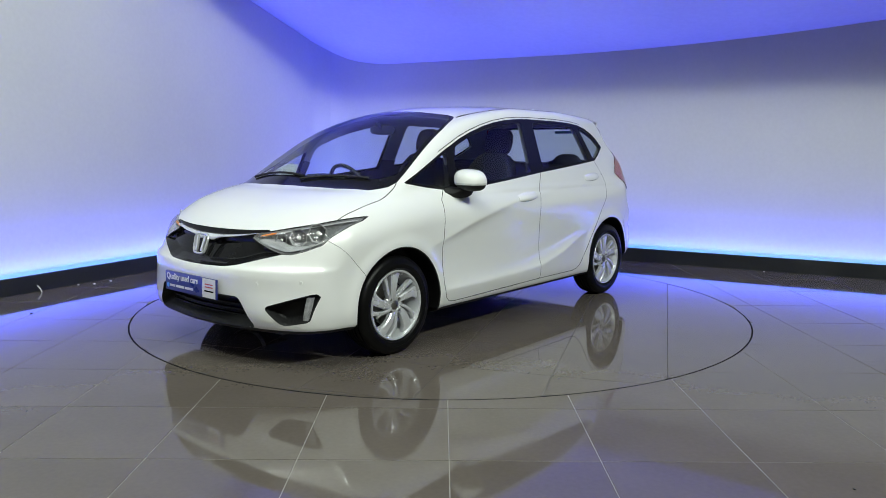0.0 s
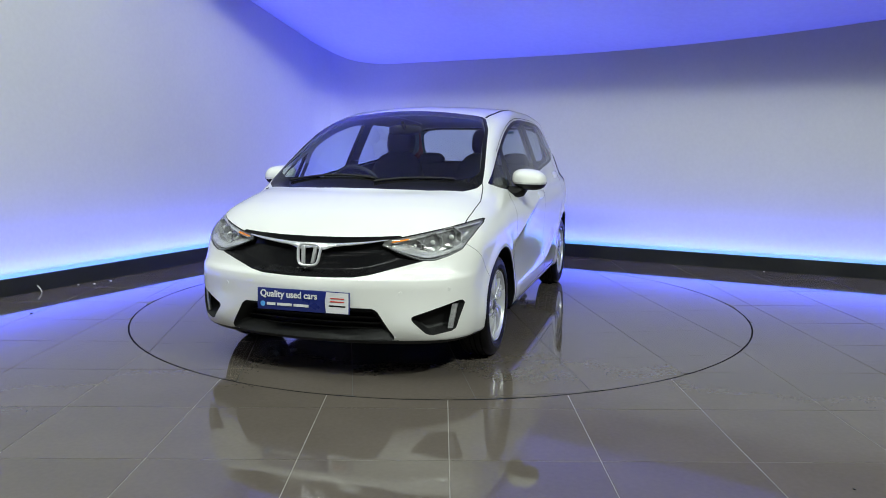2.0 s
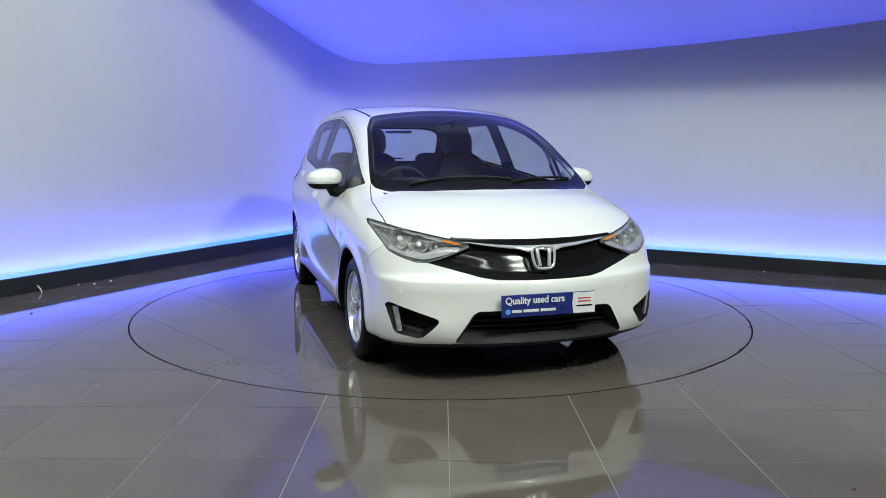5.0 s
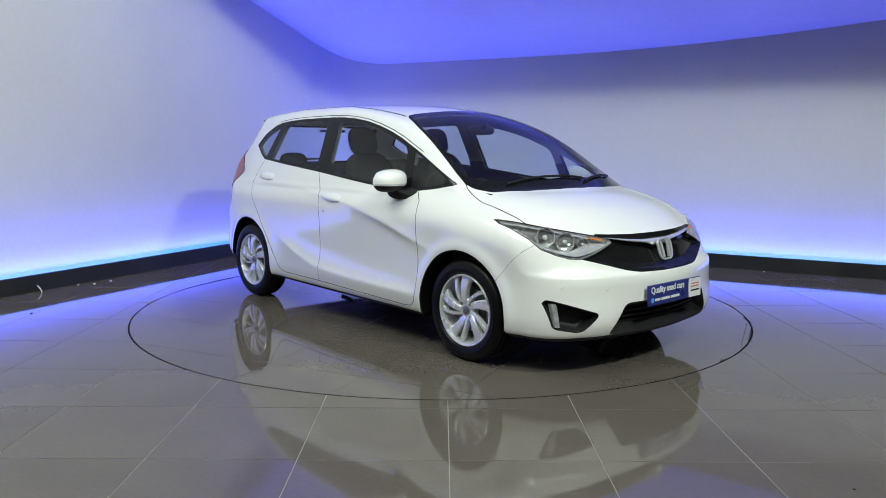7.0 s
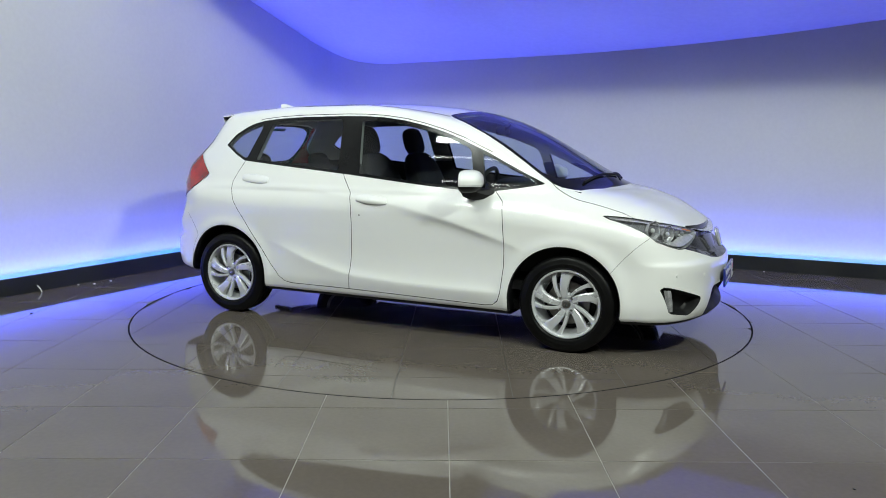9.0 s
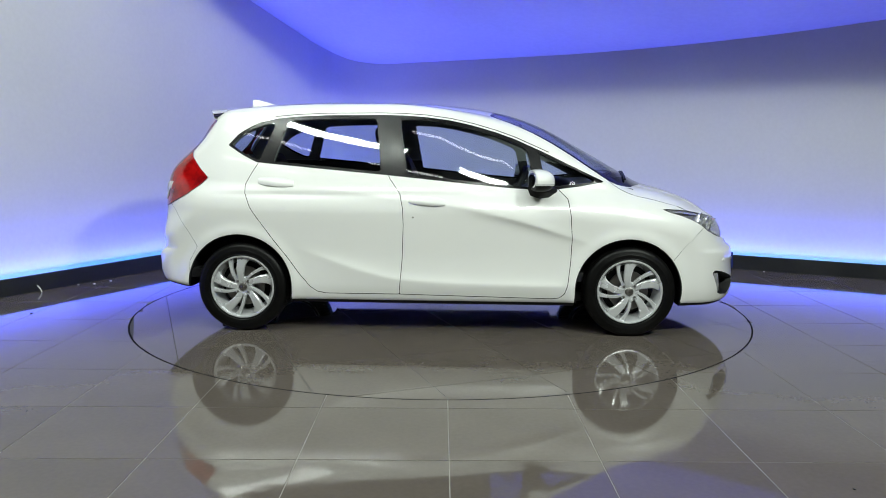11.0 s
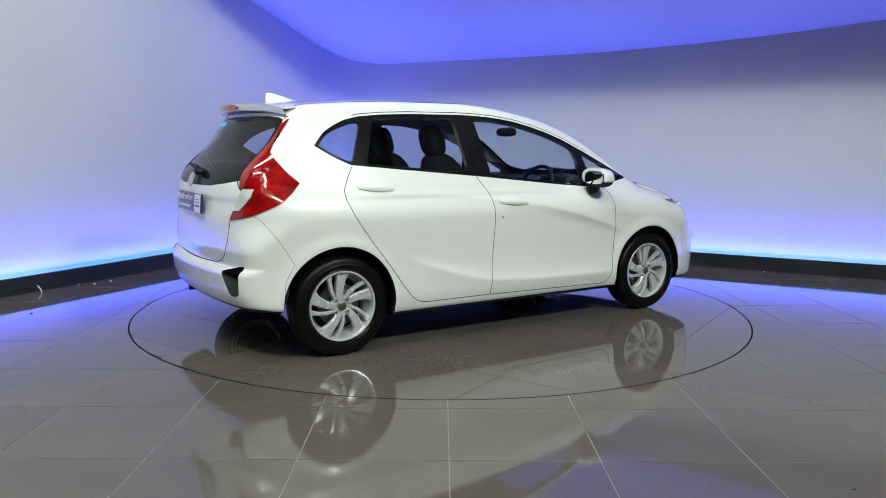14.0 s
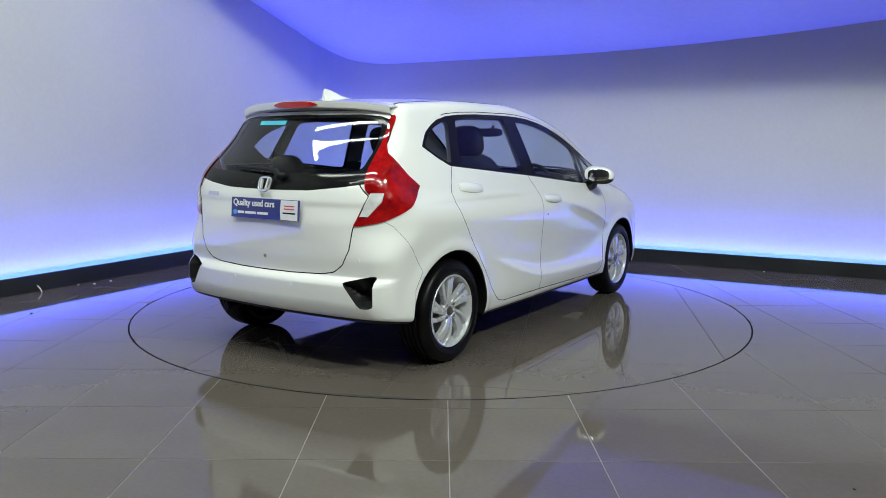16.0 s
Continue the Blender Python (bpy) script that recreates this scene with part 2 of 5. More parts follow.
def build_side_lamp_casing():
    """A shallow box on a rod from the roof, added behind the unseen side lamp."""
    casing = tagged(new("side_lamp_casing"), "black box on a rod, added behind an unseen side lamp", "light")
    casing.matrix_basis = look(SIDE_LAMP, SIDE_LAMP_AIM)
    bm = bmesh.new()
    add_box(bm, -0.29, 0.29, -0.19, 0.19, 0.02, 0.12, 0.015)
    part("lamp_box", bm, M_PLINTH, casing)
    up = look(SIDE_LAMP, SIDE_LAMP_AIM).to_3x3().inverted() @ Vector((0, 0, 1))
    bm = bmesh.new()
    add_tube(bm, [Vector((0, 0, 0.10)), Vector((0, 0, 0.10)) + up * (5.8 - SIDE_LAMP.z)], 0.012, 8)
    part("rod", bm, M_PLINTH, casing)


build_side_lamp_casing()


def build_tube(a, b):
    """A single bare tube on a batten, dimmer than the rows over the stage."""
    light = tagged(new("tube_light"), "single bright tube on a batten under the hall roof", "light", "tube lights in the hall")
    mid, d = (a + b) / 2, b - a
    light.matrix_basis = pose(mid.x, mid.y, mid.z, 0, 0, math.degrees(math.atan2(d.y, d.x)))
    h = d.length / 2
    bm = bmesh.new()
    add_box(bm, -h, h, -0.04, 0.04, 0.03, 0.07, 0.008)
    part("batten", bm, M_PLINTH, light)
    bm = bmesh.new()
    add_tube(bm, [(-h, 0, 0), (h, 0, 0)], 0.026, 10)
    part("tube", bm, M_TUBE, light, "glowing white tube")
    for x in (-h * 0.6, h * 0.6):
        bm = bmesh.new()
        add_tube(bm, [(x, 0, 0.06), (x, 0, 5.8 - mid.z)], 0.006, 6)
        part("hanger", bm, M_PLINTH, light)


for l, z in ((7.3, 4.95), (9.3, 5.7), (10.3, 5.7)):
    for r0 in (1.2, 4.6, 8.0):
        build_tube(stage(r0, l, z), stage(r0 + 2.4, l, z))
# ---- materials of the car ----
M_PAINT = mat("white_paint", (0.80, 0.80, 0.78), 0.28, 0.0, 1.0)
M_PAINT = grain(M_PAINT, ((0.785, 0.79, 0.77), (0.81, 0.81, 0.79)), 0.5, 2.0)
M_GLOSS_BLACK = grain(mat("gloss_black", rough=0.08, spec=0.14), ((0.006, 0.006, 0.007), (0.012, 0.012, 0.013)), 3, 60, (0.06, 0.12))
M_SATIN_BLACK = grain(mat("satin_black_trim", rough=0.2, spec=0.22), ((0.005, 0.005, 0.006), (0.010, 0.010, 0.011)), 4, 90, (0.12, 0.22))
M_PLASTIC = grain(mat("black_plastic", rough=0.55, spec=0.3), ((0.004, 0.004, 0.0045), (0.010, 0.010, 0.0105)), 5, 120, (0.45, 0.65), 0.0003, 600)
M_RUBBER = grain(mat("tyre_rubber", rough=0.4, spec=0.18), ((0.002, 0.002, 0.0022), (0.005, 0.005, 0.005)), 8, 90, (0.32, 0.48), 0.0004, 300)
M_ALLOY = grain(mat("silver_alloy", rough=0.28, metal=0.4, coat=0.6), ((0.62, 0.63, 0.65), (0.74, 0.75, 0.77)), 6, 200, (0.22, 0.34))
M_CHROME = mat("chrome", (0.86, 0.87, 0.88), 0.06, 1.0)
M_SILVER = mat("bright_silver", (0.80, 0.81, 0.83), 0.22, 0.6, 0.5)
M_DISC = grain(mat("brake_iron", rough=0.4, metal=1.0), ((0.18, 0.17, 0.16), (0.3, 0.29, 0.28)), 12, 80, (0.3, 0.5))
M_SCREEN = pane_glass("windscreen_glass", (0.82, 0.88, 0.88), 1.55)
M_SIDE = pane_glass("side_glass", (0.80, 0.86, 0.86))
M_TINT = pane_glass("rear_glass", (0.72, 0.78, 0.79))
M_LENS = pane_glass("clear_lens", (0.93, 0.94, 0.94))
M_RED = grain(mat("red_lens", rough=0.08, coat=1.0), ((0.10, 0.001, 0.002), (0.50, 0.006, 0.006)), 7, 40, (0.05, 0.10), 0.00015, 60)
M_WHITE_LENS = grain(mat("white_lens", rough=0.12, coat=1.0), ((0.5, 0.5, 0.5), (0.75, 0.75, 0.75)), 30, 160, (0.06, 0.2), 0.001, 160)
M_HOUSING = grain(mat("silver_lamp_housing", rough=0.16, metal=0.5, coat=0.4), ((0.55, 0.55, 0.57), (0.86, 0.86, 0.88)), 14, 60, (0.10, 0.22), 0.004, 38)
M_LAMP_DARK = grain(mat("dark_lamp_housing", rough=0.25, metal=0.3), ((0.22, 0.22, 0.23), (0.40, 0.40, 0.41)), 10, 60, (0.15, 0.3))
M_DAY = grain(mat("day_light_lens", rough=0.2, coat=0.6), ((0.22, 0.22, 0.23), (0.42, 0.42, 0.43)), 40, 160, (0.1, 0.25))
M_AMBER = mat("amber_lens", (0.8, 0.25, 0.03), 0.15, 0.0, 0.6)
M_TRIM = grain(mat("dark_cabin_trim", rough=0.7), ((0.012, 0.012, 0.013), (0.03, 0.03, 0.032)), 6, 150, (0.55, 0.8), 0.0004, 500)
M_PALE_TRIM = grain(mat("grey_pillar_trim", rough=0.7), ((0.20, 0.20, 0.19), (0.28, 0.28, 0.27)), 6, 150, (0.6, 0.8))
M_CLOTH = grain(mat("black_seat_cloth", rough=0.9), ((0.010, 0.010, 0.012), (0.03, 0.03, 0.034)), 12, 260, (0.8, 0.95), 0.0002, 300)
M_PLATE_BLUE = grain(mat("blue_plate", rough=0.3, coat=0.5), ((0.012, 0.022, 0.16), (0.018, 0.03, 0.20)), 8, 90, (0.25, 0.4))
M_PLATE_WHITE = grain(mat("white_plate", rough=0.3, coat=0.5), ((0.72, 0.72, 0.74), (0.80, 0.80, 0.82)), 8, 90, (0.25, 0.4))
M_PLATE_RED = mat("red_print", (0.55, 0.06, 0.05), 0.4)
M_PLATE_CYAN = mat("pale_blue_print", (0.10, 0.35, 0.80), 0.4)
M_CYAN_TINT = mat("cyan_sticker", (0.05, 0.45, 0.60), 0.3)


# ---- curves ----
def curve(*pairs):
    """A smooth curve through (a, b) pairs that never overshoots."""
    xs = np.array([p[0] for p in pairs], float)
    ys = np.array([p[1] for p in pairs], float)
    h, d = np.diff(xs), np.diff(ys) / np.diff(xs)
    m = np.empty_like(ys)
    m[0], m[-1] = d[0], d[-1]
    same = d[:-1] * d[1:] > 0
    w1, w2 = 2 * h[1:] + h[:-1], h[1:] + 2 * h[:-1]
    with np.errstate(divide="ignore", invalid="ignore"):
        m[1:-1] = np.where(same, (w1 + w2) / (w1 / d[:-1] + w2 / d[1:]), 0.0)

    def f(x):
        x = np.clip(np.asarray(x, float), xs[0], xs[-1])
        i = np.clip(np.searchsorted(xs, x) - 1, 0, len(h) - 1)
        t = (x - xs[i]) / h[i]
        return ((1 + 2 * t) * (1 - t) ** 2 * ys[i] + t * (1 - t) ** 2 * h[i] * m[i] + t * t * (3 - 2 * t) * ys[i + 1] + t * t * (t - 1) * h[i] * m[i + 1])
    return f


def smax(a, b, k):
    h = np.maximum(k - np.abs(a - b), 0.0) / k
    return np.maximum(a, b) + h * h * k * 0.25


def smin(a, b, k):
    return -smax(-a, -b, k)


def ridge(d, height, above, below):
    d = np.sign(d) * (np.sqrt(d * d + 0.00014) - 0.0118)
    return height * np.where(d > 0, np.exp(-np.abs(d) / above), np.exp(-np.abs(d) / below))


def step(x, a, b):
    t = np.clip((x - a) / (b - a), 0, 1)
    return t * t * (3 - 2 * t)


# ---- the body's form: car space, x forward from the rear axle, y to its left, z up from the ground ----
WHEEL_R, WHEELBASE, TRACK = 0.297, 2.53, 0.735
ARCHES = ((2.515, 0.305, 0.343), (-0.012, 0.305, 0.348))
half_width = curve((-0.75, 0.74), (-0.45, 0.815), (-0.2, 0.848), (0.2, 0.864), (0.8, 0.868), (1.8, 0.868), (2.3, 0.868), (2.6, 0.866), (2.9, 0.845), (3.1, 0.80), (3.4, 0.70))
flank = curve((0.1, -0.11), (0.19, -0.05), (0.25, -0.022), (0.33, -0.012), (0.5, -0.015), (0.65, -0.008), (0.8, 0.0), (0.9, -0.006), (1.0, -0.032), (1.1, -0.085), (1.3, -0.2))
belt = curve((-0.7, 1.16), (-0.1, 1.13), (0.1, 1.117), (0.47, 1.082), (0.98, 1.035), (1.47, 0.99), (1.95, 0.955), (2.35, 0.99), (2.7, 0.96))
crease_line = curve((-0.3, 1.01), (0.1, 1.0), (0.36, 0.981), (1.05, 0.895), (1.37, 0.858), (1.75, 0.775), (2.15, 0.655), (2.3, 0.60))
low_crease = curve((0.3, 0.58), (0.457, 0.532), (0.817, 0.416), (1.04, 0.366), (1.5, 0.340), (2.2, 0.33))
hood_mid = curve((1.6, 1.10), (2.3, 1.055), (2.55, 1.015), (2.7, 0.985), (2.9, 0.925), (3.05, 0.862), (3.15, 0.808), (3.22, 0.75), (3.29, 0.66), (3.4, 0.5))
nose_mid = curve((0.1, 3.22), (0.19, 3.29), (0.235, 3.325), (0.30, 3.34), (0.42, 3.352), (0.5, 3.352), (0.55, 3.345), (0.58, 3.315), (0.64, 3.285), (0.70, 3.262), (0.75, 3.235), (0.80, 3.17), (0.9, 3.05))
tail_mid = curve((0.1, -0.50), (0.28, -0.585), (0.33, -0.635), (0.42, -0.662), (0.50, -0.664), (0.525, -0.652), (0.55, -0.625), (0.65, -0.632), (0.80, -0.635), (0.90, -0.622), (0.99, -0.605), (1.05, -0.585), (1.15, -0.520), (1.25, -0.452), (1.35, -0.385), (1.45, -0.31), (1.6, -0.2))
pan = curve((-0.75, 0.31), (-0.35, 0.285), (0.1, 0.21), (0.33, 0.195), (2.2, 0.192), (2.8, 0.20), (3.4, 0.195))
cabin_width = curve((-0.7, 0.69), (-0.35, 0.752), (-0.1, 0.785), (0.5, 0.808), (1.3, 0.808), (1.7, 0.792), (2.0, 0.768), (2.35, 0.740), (2.7, 0.68))
roof_mid = curve((-0.6, 1.41), (-0.4, 1.462), (-0.25, 1.490), (0.1, 1.526), (0.5, 1.545), (0.9, 1.546), (1.2, 1.535), (1.45, 1.514), (1.676, 1.477), (1.85, 1.430), (2.0, 1.370), (2.3, 1.210), (2.68, 0.99), (2.9, 0.86))
roof_crown = curve((-0.5, 0.045), (1.0, 0.038), (1.5, 0.070), (1.9, 0.092), (2.4, 0.11))


def form(x, y, z):
    """Below zero inside the body, above zero outside it."""
    y = np.abs(y)
    side = half_width(x) + flank(z)
    on_doors = step(x, -0.25, 0.1) * (1 - step(x, 1.95, 2.35))
    side = side + ridge(z - crease_line(x), 0.017, 0.085, 0.025) * on_doors
    side = side + ridge(z - low_crease(x), 0.016, 0.035, 0.09) * step(x, 0.30, 0.75) * (1 - step(x, 2.0, 2.2))
    for cx, cz, r in ARCHES:
        d = np.hypot(x - cx, z - cz) - r
        side = side + 0.012 * np.exp(-((d - 0.012) / 0.045) ** 2)
    f_side = y - side
    f_hood = (z - (hood_mid(x) - 0.028 * (y / 0.6) ** 2 - 0.085 * (y / 0.8) ** 6)) * 0.92
    f_nose = (x - (nose_mid(z) - 0.30 * y ** 2 - 0.32 * y ** 6)) * 0.95
    # the cheek below the lamps swells forward of the upper bumper
    f_nose = f_nose - 0.022 * np.exp(-((y - 0.56) / 0.16) ** 2) * np.exp(-((z - 0.30) / 0.09) ** 2)
    upper = step(z, 1.0, 1.3)
    f_tail = ((tail_mid(z) + (0.12 + 0.24 * upper) * y ** 2 + 0.2 * y ** 8 + 0.38 * step(z, 0.62, 0.82) * (1 - step(z, 0.98, 1.15)) * y ** 6) - x) * (0.97 - 0.15 * upper)
    f_pan = pan(x) - z
    lower = smax(smax(f_side, f_hood, 0.10), f_nose, 0.07)
    lower = smax(lower, (z - (belt(x) + 0.03)) * 0.95, 0.05)
    lower = smax(lower, f_tail, 0.09)
    lower = smax(lower, f_pan, 0.05)
    c_side = (y - (cabin_width(x) - 0.37 * (z - 1.0) - 0.06 * np.maximum(z - 1.0, 0) ** 2)) * 0.93
    c_top = (z - (roof_mid(x) - roof_crown(x) * (y / 0.62) ** 2)) * (1 - 0.1 * step(x, 1.4, 2.0))
    cabin = smax(smax(c_side, c_top, 0.05), f_tail, 0.06)
    cabin = smax(smax(cabin, 0.93 - z, 0.02), x - 2.76, 0.02)
    return smin(lower, cabin, 0.025)


def slope(P, e=0.006):
    """Outward unit normals of the body's form at the points P."""
    g = np.empty_like(P)
    for k in range(3):
        d = np.zeros(3)
        d[k] = e
        a, b = P + d, P - d
        g[:, k] = form(a[:, 0], a[:, 1], a[:, 2]) - form(b[:, 0], b[:, 1], b[:, 2])
    g[:, 1] = np.where(np.abs(P[:, 1]) < 0.001, 0.0, g[:, 1])
    return g / np.maximum(np.linalg.norm(g, axis=1), 1e-9)[:, None]


def outline_distance(poly, a, b):
    """Signed distance of the points (a, b) to a closed outline, below zero inside it."""
    best = np.full(len(a), 1e9)
    inside = np.zeros(len(a), bool)
    n = len(poly)
    for i in range(n):
        (x0, y0), (x1, y1) = poly[i], poly[(i + 1) % n]
        dx, dy = x1 - x0, y1 - y0
        t = np.clip(((a - x0) * dx + (b - y0) * dy) / (dx * dx + dy * dy), 0, 1)
        best = np.minimum(best, np.hypot(a - x0 - t * dx, b - y0 - t * dy))
        if dy:
            inside ^= ((y0 > b) != (y1 > b)) & (a < dx * (b - y0) / dy + x0)
    return np.where(inside, -best, best)


class Skin:
    """One half of the body as small triangles, each with the name of the panel it belongs to."""

    def __init__(self):
        spine_z, x_back, x_front = 0.62, 0.15, 2.45
        phi = np.radians(np.interp(np.linspace(0, 1, 206), (0, 0.23, 0.76, 1), (-90, -38, 38, 90)))
        rows = [(x_back, -q) for q in np.linspace(90, 1.1, 84)] + [(q, 0.0) for q in np.linspace(x_back, x_front, 190)] + [(x_front, q) for q in np.linspace(1.1, 90, 84)]
        base = np.array([r[0] for r in rows])
        psi = np.radians(np.array([r[1] for r in rows]))
        B, F = np.meshgrid(base, phi, indexing="ij")
        S, _ = np.meshgrid(psi, phi, indexing="ij")
        D = np.stack([np.sin(S), np.cos(S) * np.cos(F), np.cos(S) * np.sin(F)], -1).reshape(-1, 3)
        O = np.stack([B, np.zeros_like(B), np.full_like(B, spine_z)], -1).reshape(-1, 3)
        reach = np.linspace(0.05, 1.7, 46)
        lo = np.full(len(O), 0.05)
        hi = np.full(len(O), 1.7)
        found = np.zeros(len(O), bool)
        for a, b in zip(reach, reach[1:]):
            P = O + D * b
            out = (form(P[:, 0], P[:, 1], P[:, 2]) > 0) & ~found
            lo[out], hi[out] = a, b
            found |= out
        for _ in range(13):
            m = (lo + hi) / 2
            P = O + D * m[:, None]
            v = form(P[:, 0], P[:, 1], P[:, 2]) > 0
            hi, lo = np.where(v, m, hi), np.where(v, lo, m)
        self.V = O + D * hi[:, None]
        n, k = len(rows), len(phi)
        i, j = np.meshgrid(np.arange(n - 1), np.arange(k - 1), indexing="ij")
        a, b, c, d = i * k + j, (i + 1) * k + j, (i + 1) * k + j + 1, i * k + j + 1
        self.T = np.concatenate([np.stack([a, c, b], -1).reshape(-1, 3), np.stack([a, d, c], -1).reshape(-1, 3)])
        self.L = np.array(["body"] * len(self.T), dtype=object)

    def cut(self, field, frm, to, where=None):
        """Gives the part of the panels frm that lies below zero in the field to the panel to, splitting triangles at the line."""
        f = field(self.V[:, 0], self.V[:, 1], self.V[:, 2])
        f = np.where(np.abs(f) < 1e-6, 1e-6, f)
        mine = np.isin(self.L, list(frm)) if not isinstance(frm, str) else (self.L == frm)
        if where is not None:
            c = self.V[self.T].mean(axis=1)
            mine &= where(c[:, 0], c[:, 1], c[:, 2])
        neg = f[self.T] < 0
        count = neg.sum(axis=1)
        self.L[mine & (count == 3)] = to
        mixed = np.where(mine & (count > 0) & (count < 3))[0]
        if not len(mixed):
            return
        T, N = self.T[mixed], neg[mixed]
        lone_neg = N.sum(axis=1) == 1
        lone = np.where(lone_neg, np.argmax(N, axis=1), np.argmin(N, axis=1))
        r = np.arange(len(T))
        A, B, C = T[r, lone], T[r, (lone + 1) % 3], T[r, (lone + 2) % 3]
        def between(p, q):
            t = (f[p] / (f[p] - f[q]))[:, None]
            return self.V[p] * (1 - t) + self.V[q] * t
        m, n0 = len(T), len(self.V)
        self.V = np.concatenate([self.V, between(A, B), between(A, C)])
        AB, AC = n0 + np.arange(m), n0 + m + np.arange(m)
        old = self.L[mixed]
        tip = np.where(lone_neg, to, old)
        rest = np.where(lone_neg, old, to)
        self.T[mixed] = np.stack([A, AB, AC], -1)
        self.L[mixed] = tip
        self.T = np.concatenate([self.T, np.stack([AB, B, C], -1), np.stack([AB, C, AC], -1)])
        self.L = np.concatenate([self.L, rest, rest])

    def panel(self, poly, axes, to, frm="body", where=None, gap=0.0):
        """Cuts out the inside of an outline, seen along one axis; with a gap, a shut line is left round it."""
        def field(x, y, z):
            q = {"x": x, "y": y, "z": z}
            return outline_distance(poly, q[axes[0]], q[axes[1]])
        self.cut(lambda x, y, z: field(x, y, z) + gap / 2, frm, to, where)
        if gap:
            self.cut(lambda x, y, z: field(x, y, z) - gap / 2, frm, "gap", where)

    def emit(self, label, name, material, parent, sides=(1, -1), push=None, text="", only=None):
        """Makes the triangles of a panel into one mesh, on the named sides of the car."""
        T = self.T[np.isin(self.L, [label] if isinstance(label, str) else list(label))]
        if only is not None:
            c = self.V[T].mean(axis=1)
            T = T[only(c[:, 0], c[:, 1], c[:, 2])]
        used, inv = np.unique(T, return_inverse=True)
        T = inv.reshape(-1, 3)
        P = self.V[used]
        N = slope(P)
        if push is not None:
            d = push(P[:, 0], P[:, 1], P[:, 2])
            P = P - N * d[:, None]
        verts, faces, norms = [], [], []
        for s in sides:
            off = sum(len(v) for v in verts)
            verts.append(P * [1, s, 1])
            norms.append(N * [1, s, 1])
            faces.append((T if s > 0 else T[:, ::-1]) + off)
        verts, faces, norms = np.concatenate(verts), np.concatenate(faces), np.concatenate(norms)
        me = bpy.data.meshes.new(name)
        me.from_pydata(verts.tolist(), [], faces.tolist())
        me.shade_smooth()
        if push is None:
            me.normals_split_custom_set_from_vertices(norms.tolist())
        me.materials.append(material)
        ob = new(name, me)
        ob.parent = parent
        if text:
            tagged(ob, text)
        return ob


# outlines of panels and openings
DLO = [(-0.108, 1.232), (-0.04, 1.31), (0.03, 1.352), (0.10, 1.385), (0.206, 1.41), (0.35, 1.424), (0.55, 1.433), (0.905, 1.437), (1.05, 1.434), (1.2, 1.424), (1.36, 1.402), (1.504, 1.37), (1.65, 1.328), (1.776, 1.283), (1.974, 1.195), (2.2, 1.085), (2.362, 1.008), (2.2, 0.978), (2.06, 0.96), (1.941, 0.953), (1.7, 0.970), (1.472, 0.992), (0.98, 1.041), (0.467, 1.086), (0.095, 1.12), (0.0, 1.165)]
GLASS_Q = [(1.935, 1.195), (2.08, 1.128), (2.29, 1.030), (2.30, 1.008), (2.05, 0.978), (1.985, 0.975)]
GLASS_F = [(1.03, 1.408), (1.2, 1.402), (1.36, 1.378), (1.5, 1.347), (1.66, 1.300), (1.83, 1.232), (1.86, 1.20), (1.915, 0.985), (1.88, 0.972), (1.5, 1.006), (1.085, 1.050)]
GLASS_R = [(0.285, 1.385), (0.32, 1.396), (0.47, 1.408), (0.86, 1.414), (0.878, 1.39), (0.915, 1.075), (0.89, 1.066), (0.47, 1.104), (0.205, 1.128), (0.215, 1.16)]
GLASS_B = [(-0.082, 1.235), (-0.02, 1.300), (0.05, 1.338), (0.13, 1.368), (0.195, 1.382), (0.20, 1.36), (0.115, 1.142), (0.09, 1.140), (0.0, 1.182)]
DOOR_F = [(0.93, 1.12), (0.975, 1.02), (1.043, 0.925), (1.062, 0.83), (1.066, 0.724), (1.058, 0.5), (1.046, 0.355), (1.038, 0.268), (2.02, 0.250), (2.075, 0.256), (2.108, 0.285), (2.126, 0.34), (2.143, 0.5), (2.147, 0.64), (2.135, 0.80), (2.118, 0.90), (2.06, 0.957), (2.0, 1.1)]
DOOR_R = [(0.1, 1.2), (0.108, 1.12), (0.06, 1.04), (0.03, 0.975), (0.033, 0.92), (0.07, 0.83), (0.11, 0.769), (0.20, 0.645), (0.315, 0.497), (0.39, 0.39), (0.455, 0.312), (0.50, 0.280), (0.56, 0.268), (1.038, 0.268), (1.046, 0.355), (1.058, 0.5), (1.066, 0.724), (1.062, 0.83), (1.043, 0.925), (0.975, 1.02), (0.93, 1.12)]
SCREEN = [(1.660, -0.2), (1.660, 0.1), (1.648, 0.3), (1.620, 0.46), (1.624, 0.508), (1.67, 0.542), (1.85, 0.602), (2.1, 0.652), (2.30, 0.690), (2.39, 0.702), (2.45, 0.69), (2.55, 0.62), (2.64, 0.44), (2.685, 0.22), (2.70, 0.0), (2.70, -0.2)]
BONNET = [(2.3, -0.2), (2.3, 0.66), (2.42, 0.712), (2.58, 0.738), (2.78, 0.742), (2.92, 0.735), (3.35, 0.72), (3.35, -0.2)]
HEADLAMP = [(0.800, 0.838), (0.77, 0.832), (0.68, 0.806), (0.60, 0.788), (0.47, 0.760), (0.385, 0.746), (0.375, 0.722), (0.45, 0.692), (0.53, 0.661), (0.585, 0.645), (0.64, 0.645), (0.70, 0.665), (0.755, 0.695), (0.79, 0.765), (0.806, 0.815)]
